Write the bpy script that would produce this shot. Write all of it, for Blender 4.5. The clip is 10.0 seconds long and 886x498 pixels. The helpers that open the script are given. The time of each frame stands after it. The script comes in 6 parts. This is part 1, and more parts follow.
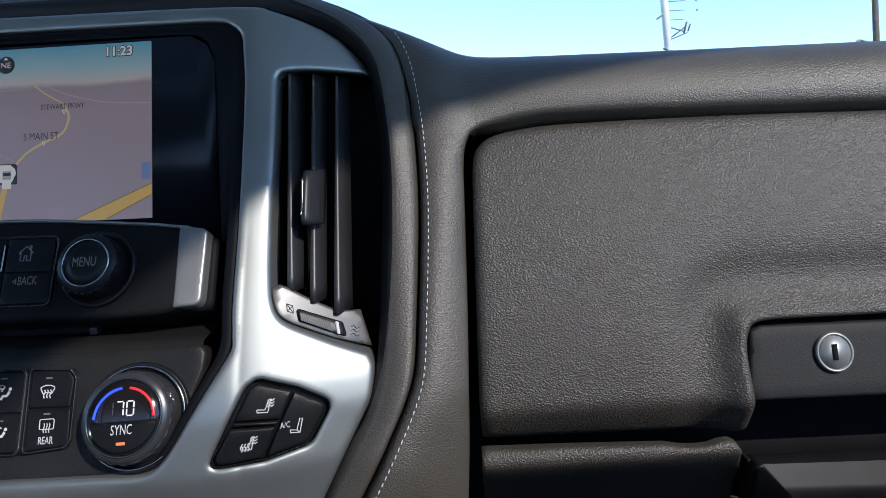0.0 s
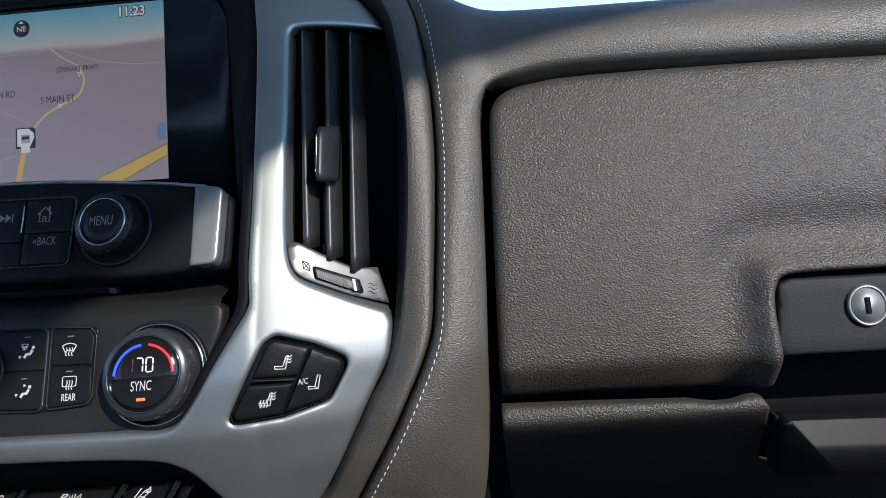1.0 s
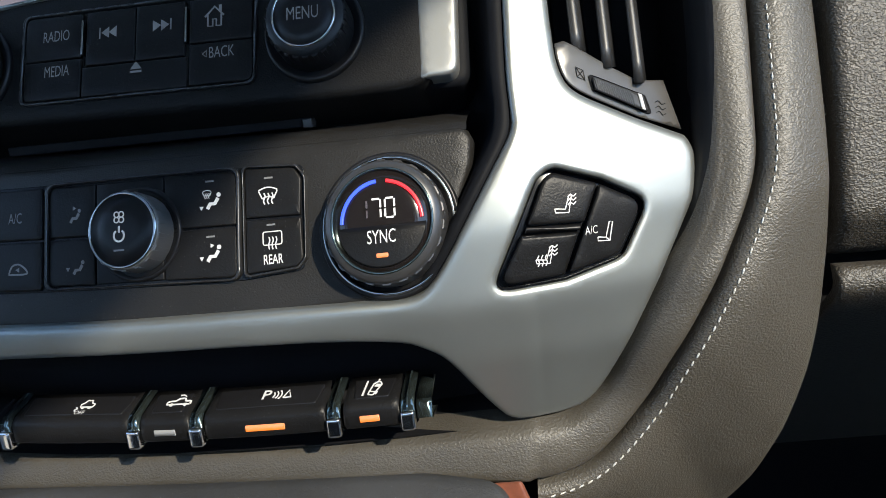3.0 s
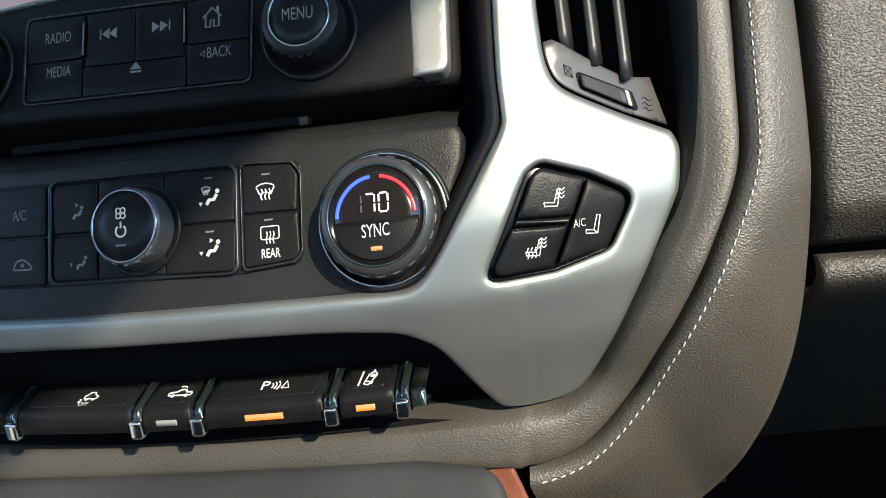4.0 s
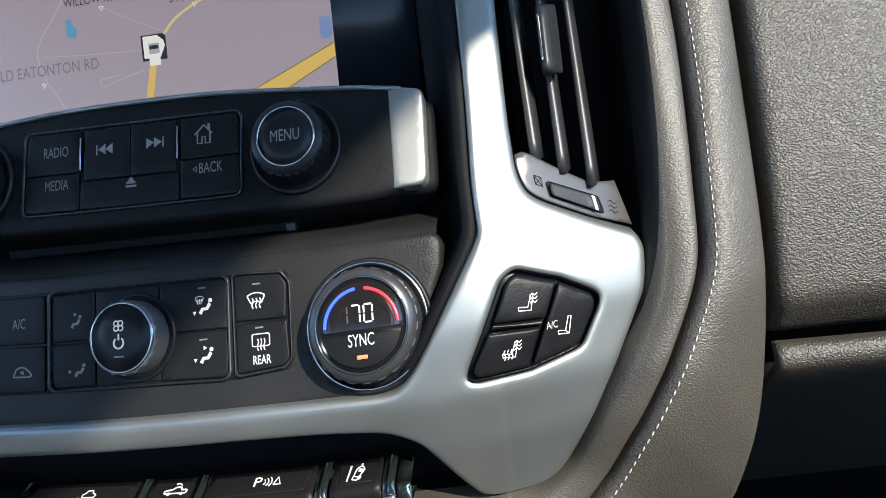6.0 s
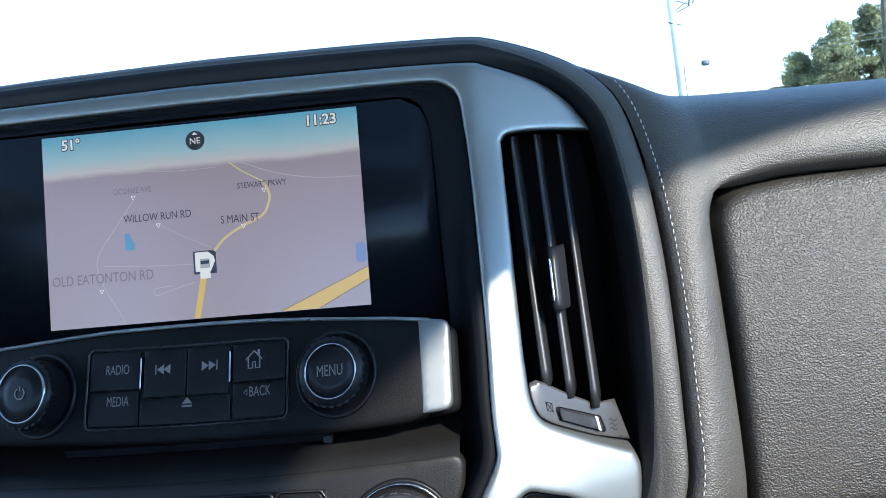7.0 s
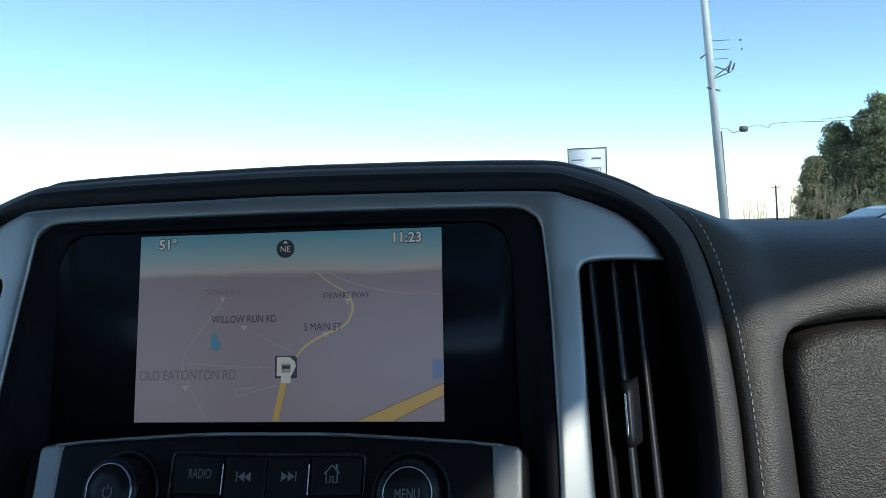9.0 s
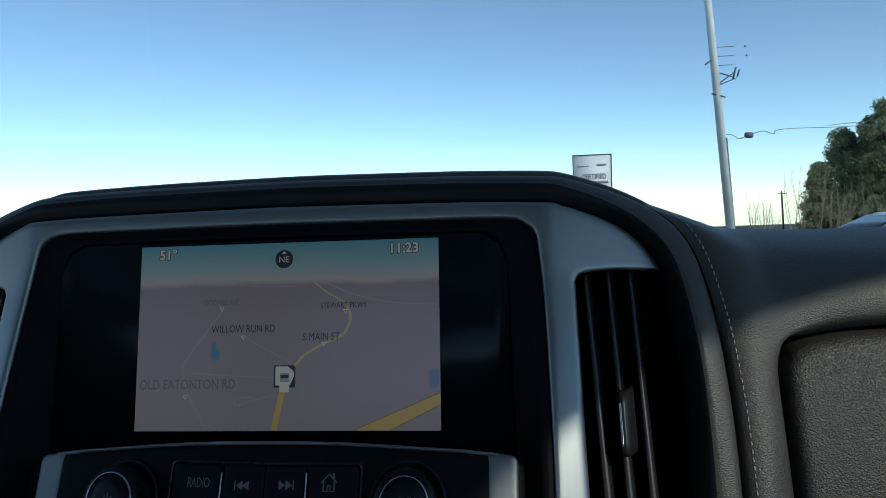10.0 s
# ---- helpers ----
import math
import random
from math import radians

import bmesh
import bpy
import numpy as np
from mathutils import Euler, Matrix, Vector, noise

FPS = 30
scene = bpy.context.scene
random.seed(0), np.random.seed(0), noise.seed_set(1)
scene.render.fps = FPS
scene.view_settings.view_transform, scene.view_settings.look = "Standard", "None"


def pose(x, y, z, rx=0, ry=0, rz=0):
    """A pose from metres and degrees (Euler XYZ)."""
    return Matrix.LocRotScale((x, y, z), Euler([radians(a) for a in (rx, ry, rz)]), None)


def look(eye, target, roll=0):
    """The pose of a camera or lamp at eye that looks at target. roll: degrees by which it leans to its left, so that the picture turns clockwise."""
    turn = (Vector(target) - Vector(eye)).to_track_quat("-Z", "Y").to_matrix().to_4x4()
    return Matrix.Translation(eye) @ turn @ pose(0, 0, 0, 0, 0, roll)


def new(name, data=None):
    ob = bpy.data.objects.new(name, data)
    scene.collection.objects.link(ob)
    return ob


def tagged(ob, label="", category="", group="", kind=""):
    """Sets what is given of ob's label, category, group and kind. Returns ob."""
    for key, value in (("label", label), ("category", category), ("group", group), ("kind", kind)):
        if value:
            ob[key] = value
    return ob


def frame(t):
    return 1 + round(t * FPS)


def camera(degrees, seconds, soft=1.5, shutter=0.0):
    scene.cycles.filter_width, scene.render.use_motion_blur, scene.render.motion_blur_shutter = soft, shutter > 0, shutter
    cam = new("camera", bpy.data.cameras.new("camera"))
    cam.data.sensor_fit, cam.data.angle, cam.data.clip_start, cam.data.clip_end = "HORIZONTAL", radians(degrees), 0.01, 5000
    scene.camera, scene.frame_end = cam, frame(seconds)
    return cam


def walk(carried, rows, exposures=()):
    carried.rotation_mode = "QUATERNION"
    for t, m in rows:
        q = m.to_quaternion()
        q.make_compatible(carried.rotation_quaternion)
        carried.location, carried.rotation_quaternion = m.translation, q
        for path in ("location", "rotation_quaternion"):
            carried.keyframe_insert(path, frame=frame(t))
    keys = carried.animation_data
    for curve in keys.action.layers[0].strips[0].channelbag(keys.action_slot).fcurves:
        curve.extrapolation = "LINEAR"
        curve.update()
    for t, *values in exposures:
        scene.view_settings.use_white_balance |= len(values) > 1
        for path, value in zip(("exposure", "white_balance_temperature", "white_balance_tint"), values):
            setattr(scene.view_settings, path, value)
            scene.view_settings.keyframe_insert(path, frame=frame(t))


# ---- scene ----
cam = camera(65.3, 10.0, soft=0.8)
PATH = [
    (0, (0.276, -0.387, 1.268), (0.159, 1.597, 1.045), -2.9),
    (0.5, (0.284, -0.389, 1.26), (0.11, 1.589, 1.016), -3.6),
    (1, (0.281, -0.382, 1.255), (0.08, 1.587, 0.973), -4.0),
    (1.5, (0.272, -0.375, 1.251), (0.047, 1.586, 0.931), -4.3),
    (2, (0.207, -0.325, 1.222), (-0.058, 1.608, 0.783), -5.0),
    (2.5, (0.153, -0.302, 1.201), (-0.128, 1.626, 0.747), -5.7),
    (4, (0.157, -0.312, 1.2), (-0.127, 1.614, 0.741), -6.5),
    (4.5, (0.159, -0.312, 1.197), (-0.122, 1.617, 0.751), -6.4),
    (5, (0.161, -0.315, 1.198), (-0.117, 1.615, 0.755), -6.8),
    (5.2, (0.162, -0.314, 1.199), (-0.106, 1.617, 0.75), -6.7),
    (6.5, (0.163, -0.337, 1.277), (-0.031, 1.632, 0.986), -7.3),
    (6.7, (0.155, -0.345, 1.296), (0.009, 1.634, 1.046), -6.1),
    (7, (0.152, -0.348, 1.322), (0.009, 1.629, 1.058), -5.6),
    (7.5, (0.142, -0.338, 1.331), (0.004, 1.643, 1.091), -3.8),
    (8, (0.136, -0.353, 1.356), (-0.045, 1.63, 1.178), -2.7),
    (8.5, (0.123, -0.351, 1.363), (-0.065, 1.634, 1.21), -2.3),
    (9, (0.128, -0.358, 1.364), (-0.085, 1.627, 1.24), -2.1),
    (9.5, (0.133, -0.36, 1.364), (-0.096, 1.624, 1.258), -2.2),
    (10, (0.133, -0.361, 1.366), (-0.094, 1.623, 1.262), -2.2),
]
EXPOSURES = [(0, 1.32, 6600, 12), (0.5, 1.45, 6650, 11), (1.0, 1.56, 6700, 10), (1.5, 1.62, 6850, 10), (2.0, 1.75, 7300, 8), (2.7, 1.95, 7400, 6), (4.5, 2.33, 7900, 5), (5.2, 2.30, 7700, 5), (6.5, 2.42, 6700, 7),
             (7.0, 2.35, 6450, 6), (7.5, 2.3, 6400, 6), (8.0, 1.95, 6500, 6), (8.5, 1.24, 6700, 6), (9.0, 0.72, 6650, 3), (9.5, 0.30, 6650, 1), (10, 0.10, 6650, 1)]
SUN_STRENGTH, SKY_STRENGTH, SCREEN_POWER = 1.9, 0.19, 0.135
walk(cam, [(t, look(eye, target, roll)) for t, eye, target, roll in PATH], EXPOSURES)

# ---- light ----
SUN = Vector((0.593, -0.593, 0.545))
world = bpy.data.worlds.new("sky")
scene.world = world
world.use_nodes = True
wn = world.node_tree.nodes
sky = wn.new("ShaderNodeTexSky")
sky.sky_type = "NISHITA"
sky.sun_disc = False
sky.sun_elevation = math.asin(SUN.z)
sky.sun_rotation = math.atan2(SUN.x, SUN.y)
sky.altitude = 3000
sky.air_density, sky.dust_density, sky.ozone_density = 0.95, 0.0, 2.4
wn["Background"].inputs[1].default_value = SKY_STRENGTH
world.node_tree.links.new(sky.outputs[0], wn["Background"].inputs[0])
sun = new("sun", bpy.data.lights.new("sun", "SUN"))
sun.data.energy, sun.data.angle, sun.data.color = SUN_STRENGTH, radians(0.6), (1.0, 0.96, 0.91)
sun.matrix_world = look(SUN * 20, (0, 0, 0))

# ---- materials ----


def material(name, colour, rough=0.5, metal=0.0, grain=0.0, grain_scale=900.0, blotch=0.15, blotch_scale=25.0,
             pebble=0.0, pebble_scale=430.0, spec=0.5, coat=0.0, dust=0.0, stretch=1.0):
    """A surface with fine relief (grain, pebbles), slow blotches in colour and gloss, and specks of dust."""
    m = bpy.data.materials.new(name)
    m.use_nodes = True
    n, l = m.node_tree.nodes, m.node_tree.links
    b = n["Principled BSDF"]
    b.inputs["Roughness"].default_value = rough
    b.inputs["Metallic"].default_value = metal
    b.inputs["Specular IOR Level"].default_value = spec
    b.inputs["Coat Weight"].default_value = coat
    b.inputs["Coat Roughness"].default_value = 0.08
    tc = n.new("ShaderNodeTexCoord")
    big = n.new("ShaderNodeTexNoise")
    big.inputs["Scale"].default_value, big.inputs["Detail"].default_value = blotch_scale, 5
    l.new(tc.outputs["Object"], big.inputs["Vector"])
    vary = n.new("ShaderNodeMapRange")
    vary.inputs["From Min"].default_value, vary.inputs["From Max"].default_value = 0.3, 0.7
    vary.inputs["To Min"].default_value, vary.inputs["To Max"].default_value = 1 - blotch, 1 + blotch
    l.new(big.outputs[0], vary.inputs["Value"])
    mix = n.new("ShaderNodeMix")
    mix.data_type, mix.blend_type = "RGBA", "MULTIPLY"
    mix.inputs["Factor"].default_value = 1
    mix.inputs["A"].default_value = (*colour, 1)
    l.new(vary.outputs[0], mix.inputs["B"])
    out = mix.outputs["Result"]
    if dust:
        sp = n.new("ShaderNodeTexVoronoi")
        sp.inputs["Scale"].default_value = 620
        l.new(tc.outputs["Object"], sp.inputs["Vector"])
        sz = n.new("ShaderNodeMapRange")
        sz.inputs["From Min"].default_value, sz.inputs["From Max"].default_value = 0.05, 0.13
        sz.inputs["To Min"].default_value, sz.inputs["To Max"].default_value = dust, 0
        l.new(sp.outputs["Distance"], sz.inputs["Value"])
        where = n.new("ShaderNodeMath")
        where.operation = "MULTIPLY"
        keep = n.new("ShaderNodeMath")
        keep.operation, keep.inputs[1].default_value = "GREATER_THAN", 0.62
        sep = n.new("ShaderNodeSeparateColor")
        l.new(sp.outputs["Color"], sep.inputs[0])
        l.new(sep.outputs[0], keep.inputs[0])
        l.new(keep.outputs[0], where.inputs[0])
        l.new(sz.outputs[0], where.inputs[1])
        dm = n.new("ShaderNodeMix")
        dm.data_type = "RGBA"
        dm.inputs["B"].default_value = (0.30, 0.28, 0.25, 1)
        l.new(where.outputs[0], dm.inputs["Factor"])
        l.new(out, dm.inputs["A"])
        out = dm.outputs["Result"]
    l.new(out, b.inputs["Base Color"])
    rv = n.new("ShaderNodeMapRange")
    rv.inputs["To Min"].default_value, rv.inputs["To Max"].default_value = rough * 0.85, min(1.0, rough * 1.18)
    l.new(big.outputs[0], rv.inputs["Value"])
    l.new(rv.outputs[0], b.inputs["Roughness"])
    height = None
    if pebble:
        warp = n.new("ShaderNodeMapping")
        warp.inputs["Scale"].default_value = (1.0, 1.0, stretch)
        warp.inputs["Rotation"].default_value = (0.0, 0.5, 0.0)
        l.new(tc.outputs["Object"], warp.inputs["Vector"])
        v = n.new("ShaderNodeTexNoise")
        v.inputs["Scale"].default_value, v.inputs["Detail"].default_value, v.inputs["Distortion"].default_value = pebble_scale, 0.6, 0.5
        l.new(warp.outputs[0], v.inputs["Vector"])
        bump = n.new("ShaderNodeBump")
        bump.inputs["Strength"].default_value, bump.inputs["Distance"].default_value = pebble, 0.0010
        l.new(v.outputs[0], bump.inputs["Height"])
        height = bump
    if grain:
        f = n.new("ShaderNodeTexNoise")
        f.inputs["Scale"].default_value, f.inputs["Detail"].default_value = grain_scale, 3
        l.new(tc.outputs["Object"], f.inputs["Vector"])
        b2 = n.new("ShaderNodeBump")
        b2.inputs["Strength"].default_value, b2.inputs["Distance"].default_value = grain, 0.0003
        l.new(f.outputs[0], b2.inputs["Height"])
        if height:
            l.new(height.outputs[0], b2.inputs["Normal"])
        height = b2
    if height:
        l.new(height.outputs[0], b.inputs["Normal"])
    return m


def glow(name, colour, power, base=0.02, rough=0.25):
    m = bpy.data.materials.new(name)
    m.use_nodes = True
    b = m.node_tree.nodes["Principled BSDF"]
    b.inputs["Base Color"].default_value = (*[base] * 3, 1)
    b.inputs["Roughness"].default_value = rough
    b.inputs["Emission Color"].default_value = (*colour, 1)
    b.inputs["Emission Strength"].default_value = power
    return m


LEATHER = material("grained_leather", (0.055, 0.0490, 0.0395), 0.46, pebble=0.46, pebble_scale=930, grain=0.02, blotch=0.12, spec=0.52, stretch=1.4)
LEATHER_FINE = material("fine_grained_leather", (0.049, 0.0436, 0.0353), 0.48, pebble=0.31, pebble_scale=950, grain=0.02, blotch=0.12, spec=0.50, stretch=1.4)
DOOR_SKIN = material("glove_box_vinyl", (0.039, 0.0343, 0.0280), 0.47, pebble=0.70, pebble_scale=860, grain=0.02, blotch=0.16, blotch_scale=14, spec=0.48, stretch=1.4)
LOCK_GREY = material("worn_lock_metal", (0.22, 0.235, 0.235), 0.4, metal=0.5, grain=0.1, blotch=0.15)
# Near-black for slots and gaps, the shade inside them put into the colour.
BLACK_HOLE = material("black_plastic_with_shade", (0.007, 0.007, 0.008), 0.7, grain=0.2, spec=0.08)
TAB_GREY = material("slider_tab_plastic", (0.014, 0.014, 0.015), 0.38, grain=0.1, blotch=0.1, spec=0.3)
RIM = material("button_rim_plastic", (0.016, 0.016, 0.017), 0.28, blotch=0.1, spec=0.4)
SILVER = material("satin_silver_paint", (0.245, 0.258, 0.249), 0.40, metal=0.78, grain=0.02, grain_scale=2500, blotch=0.04, spec=0.5)
CAP_SILVER = material("brushed_silver_cap", (0.20, 0.204, 0.200), 0.40, metal=0.55, grain=0.06, grain_scale=1600, blotch=0.05)
PLASTIC = material("grained_black_plastic", (0.0135, 0.0130, 0.0125), 0.40, grain=0.5, grain_scale=1400, blotch=0.2, dust=0.30, spec=0.18)
PLATE = material("grey_vent_plate", (0.052, 0.049, 0.046), 0.32, grain=0.04, grain_scale=1500, blotch=0.06, spec=0.55)
RADIO_BLACK = material("radio_black_plastic", (0.0075, 0.0075, 0.0078), 0.48, grain=0.5, grain_scale=1400, blotch=0.2, dust=0.22, spec=0.08)
SATIN_BLACK = material("satin_black_plastic", (0.008, 0.008, 0.009), 0.36, grain=0.15, blotch=0.2, dust=0.10, spec=0.2)
GLOSS_BLACK = material("gloss_black_panel", (0.006, 0.007, 0.009), 0.24, blotch=0.1, spec=0.12)
BUTTON = material("soft_black_button", (0.0080, 0.0080, 0.0085), 0.38, grain=0.35, grain_scale=1300, blotch=0.2, dust=0.2, spec=0.12)
SLAT = material("vent_blade_plastic", (0.023, 0.023, 0.024), 0.42, grain=0.2, blotch=0.1)
RUBBER = material("tray_rubber", (0.022, 0.023, 0.025), 0.62, grain=0.6, grain_scale=900, blotch=0.25, dust=0.3)
CHROME = material("chrome", (0.70, 0.70, 0.71), 0.14, metal=1.0, blotch=0.03)
DARK_CHROME = material("smoked_chrome", (0.10, 0.13, 0.13), 0.12, metal=0.9, blotch=0.05)
THREAD = material("grey_thread", (0.50, 0.49, 0.46), 0.7, grain=0.6, grain_scale=2500)
WOOD = material("red_brown_wood", (0.16, 0.050, 0.028), 0.3, grain=0.2, blotch=0.35, blotch_scale=120, coat=0.6)
HANDLE_SKIN = material("handle_plastic", (0.012, 0.0125, 0.013), 0.55, grain=0.5, grain_scale=1100, blotch=0.2, dust=0.1, spec=0.18)
SURROUND = material("matt_black_surround", (0.006, 0.0065, 0.008), 0.55, grain=0.12, blotch=0.15, spec=0.06)
LINER = material("smooth_black_liner", (0.010, 0.010, 0.011), 0.5, grain=0.2, blotch=0.15, spec=0.2)
KNOB_DARK = material("dark_knob_grip", (0.045, 0.045, 0.047), 0.30, metal=0.35, blotch=0.1)
GRIP = material("knob_grip", (0.17, 0.17, 0.17), 0.34, metal=0.6, blotch=0.1)
ICON = glow("lit_white_print", (0.9, 0.92, 0.95), 0.05, base=0.42, rough=0.5)
ICON_DIM = glow("dim_grey_print", (0.5, 0.55, 0.6), 0.008, base=0.13, rough=0.5)
AMBER = glow("amber_lamp", (1.0, 0.22, 0.0), 0.32, base=0.1)
SMOKED = material("bright_smoked_chrome", (0.34, 0.35, 0.36), 0.16, metal=1.0, blotch=0.05)
LED_OFF = material("clear_lamp_window", (0.20, 0.20, 0.20), 0.4)
BLUE_ARC = glow("blue_light", (0.02, 0.07, 1.0), 0.75)
RED_ARC = glow("red_light", (0.85, 0.02, 0.04), 0.42)
DIGIT = glow("white_digit", (0.85, 0.90, 0.95), 0.42)
DIAL = material("dial_glass", (0.010, 0.008, 0.008), 0.12, blotch=0.05, spec=0.5)
GHOST = material("unlit_bars", (0.05, 0.04, 0.045), 0.4)
CLOTH = material("headliner_cloth", (0.70, 0.69, 0.67), 0.9, grain=0.5, grain_scale=700)
CARPET = material("dark_carpet", (0.045, 0.043, 0.040), 0.95, grain=0.6, grain_scale=500, spec=0.1)
TRIM_DARK = material("cab_trim", (0.50, 0.48, 0.45), 0.7, grain=0.4)

# ---- building tools ----
from mathutils.bvhtree import BVHTree
from mathutils.geometry import delaunay_2d_cdt


def thing(name, label, category, group="", kind=""):
    return tagged(new(name), label, category, group, kind)


def part(name, bm, mat, parent=None, label="", smooth=True):
    me = bpy.data.meshes.new(name)
    bm.to_mesh(me)
    bm.free()
    me.materials.append(mat)
    for p in me.polygons:
        p.use_smooth = smooth
    ob = new(name, me)
    ob.parent = parent
    if label:
        tagged(ob, label)
    return ob


def mesh_of(verts, faces):
    bm = bmesh.new()
    vs = [bm.verts.new(v) for v in verts]
    for f in faces:
        if len(set(f)) > 2:
            try:
                bm.faces.new([vs[i] for i in f])
            except ValueError:
                pass
    bmesh.ops.recalc_face_normals(bm, faces=bm.faces)
    return bm


def loft(rails, closed=False):
    """A sheet over rails of equally many points; closed joins the last rail to the first."""
    n = len(rails[0])
    verts = [p for r in rails for p in r]
    faces = []
    for k in range(len(rails) if closed else len(rails) - 1):
        a, b = k * n, (k + 1) % len(rails) * n
        faces += [(a + i, a + i + 1, b + i + 1, b + i) for i in range(n - 1)]
    return mesh_of(verts, faces)


def spline(points, per=6):
    """A smooth line through points (Catmull-Rom)."""
    p = [np.array(q, float) for q in points]
    p = [2 * p[0] - p[1]] + p + [2 * p[-1] - p[-2]]
    out = []
    for i in range(1, len(p) - 2):
        for s in np.linspace(0, 1, per, endpoint=False):
            a, b, c, d = p[i - 1:i + 3]
            out.append(0.5 * (2 * b + (c - a) * s + (2 * a - 5 * b + 4 * c - d) * s**2 + (3 * b - a - 3 * c + d) * s**3))
    out.append(p[-2])
    return np.array(out)


def rpoly(points, radius=0.002, n=4):
    """A polygon with rounded corners. radius: one for all, or one a corner."""
    p = [np.array(q, float) for q in points]
    out = []
    for i, b in enumerate(p):
        a, c = p[i - 1], p[(i + 1) % len(p)]
        r = radius[i] if isinstance(radius, (list, tuple)) else radius
        u, w = a - b, c - b
        lu, lw = np.linalg.norm(u), np.linalg.norm(w)
        u, w = u / lu, w / lw
        ang = math.acos(max(-0.9999, min(0.9999, float(u @ w))))
        cut = min(r / math.tan(ang / 2), 0.48 * lu, 0.48 * lw)
        if r <= 0:
            out.append(b)
            continue
        for s in np.linspace(0, 1, n + 1):
            out.append((1 - s)**2 * (b + u * cut) + 2 * s * (1 - s) * b + s**2 * (b + w * cut))
    return np.array(out)


def box2(x0, y0, x1, y1, r=0.001):
    return rpoly([(x0, y0), (x1, y0), (x1, y1), (x0, y1)], r)


def circ(x, y, r, n=28):
    return np.array([(x + r * math.cos(2 * math.pi * i / n), y + r * math.sin(2 * math.pi * i / n)) for i in range(n)])


def resample(loop, step):
    out = []
    for i, a in enumerate(loop):
        b = loop[(i + 1) % len(loop)]
        k = max(1, int(math.ceil(np.linalg.norm(b - a) / step)))
        out += [a + (b - a) * j / k for j in range(k)]
    return np.array(out)


def inside(pts, loops):
    res = np.zeros(len(pts), bool)
    x, y = pts[:, 0], pts[:, 1]
    for lp in loops:
        for a, b in zip(lp, np.roll(lp, -1, 0)):
            hit = (a[1] > y) != (b[1] > y)
            with np.errstate(divide="ignore", invalid="ignore"):
                xi = a[0] + (y - a[1]) * (b[0] - a[0]) / (b[1] - a[1])
            res ^= hit & (x < xi)
    return res


def edge_distance(pts, loops):
    best = np.full(len(pts), 9.0)
    for lp in loops:
        for a, b in zip(lp, np.roll(lp, -1, 0)):
            d = b - a
            s = np.clip(((pts - a) @ d) / max(d @ d, 1e-18), 0, 1)
            best = np.minimum(best, np.linalg.norm(pts - a - s[:, None] * d, axis=1))
    return best


def slab(place, outline, h=0.001, depth=0.001, r=0.0004, grid=0.0, holes=(), swell=None, back=False):
    """A panel over a 2D outline, with rounded edges. place(u, v, d) lays it into the world, d being the height over its surface."""
    loops = [np.array(outline, float)] + [np.array(q, float) for q in holes]
    if grid:
        loops = [resample(q, grid) for q in loops]
    pts, edges = [], []
    for lp in loops:
        s = len(pts)
        pts += list(lp)
        edges += [(s + i, s + (i + 1) % len(lp)) for i in range(len(lp))]
    nb = len(pts)
    extra = []
    for d in ((0.15 * r, 0.5 * r, r) if r else ()):
        for lp in loops:
            t = np.roll(lp, -1, 0) - np.roll(lp, 1, 0)
            t /= np.maximum(np.linalg.norm(t, axis=1), 1e-12)[:, None]
            nrm = np.stack([-t[:, 1], t[:, 0]], 1)
            for q in (lp + nrm * d, lp - nrm * d):
                q = q[inside(q, loops)]
                if len(q):
                    extra.append(q[edge_distance(q, loops) > 0.93 * d])
    if grid:
        lo, hi = loops[0].min(0), loops[0].max(0)
        gx, gy = np.meshgrid(np.arange(lo[0], hi[0], grid), np.arange(lo[1], hi[1], grid))
        gx[::2] += grid / 2
        q = np.stack([gx.ravel(), gy.ravel()], 1)
        q = q[inside(q, loops)]
        extra.append(q[edge_distance(q, loops) > max(1.5 * r, 0.4 * grid)])
    if extra:
        pts += list(np.concatenate(extra))
    vo, eo, fo = delaunay_2d_cdt([Vector(p) for p in pts], edges, [], 0, 1e-7)[:3]
    vo = np.array([tuple(v) for v in vo])
    cen = np.array([vo[list(f)].mean(0) for f in fo])
    ok = inside(cen, loops)
    fo = [f for f, k in zip(fo, ok) if k]
    dist = edge_distance(vo, loops)
    dist[dist < 1e-6] = 0
    high = np.full(len(vo), h)
    if r:
        k = dist < r
        high[k] = h - (r - np.sqrt(np.maximum(r * r - (r - dist[k])**2, 0)))
    if swell is not None:
        high = high + np.array([swell(u, v) for u, v in vo])
    verts = [place(u, v, d) for (u, v), d in zip(vo, high)]
    faces = [tuple(f) for f in fo]
    count = {}
    for f in faces:
        for a, b in zip(f, f[1:] + f[:1]):
            count[(min(a, b), max(a, b))] = count.get((min(a, b), max(a, b)), 0) + 1
    rim = [e for e, c in count.items() if c == 1]
    low = {}
    for e in rim:
        for i in e:
            if i not in low:
                low[i] = len(verts)
                verts.append(place(vo[i][0], vo[i][1], -depth))
    faces += [(a, b, low[b], low[a]) for a, b in rim]
    if back:
        base = {}
        for i in range(len(vo)):
            if i in low:
                base[i] = low[i]
            else:
                base[i] = len(verts)
                verts.append(place(vo[i][0], vo[i][1], -depth))
        faces += [tuple(base[i] for i in f) for f in fo]
    return mesh_of(verts, faces)


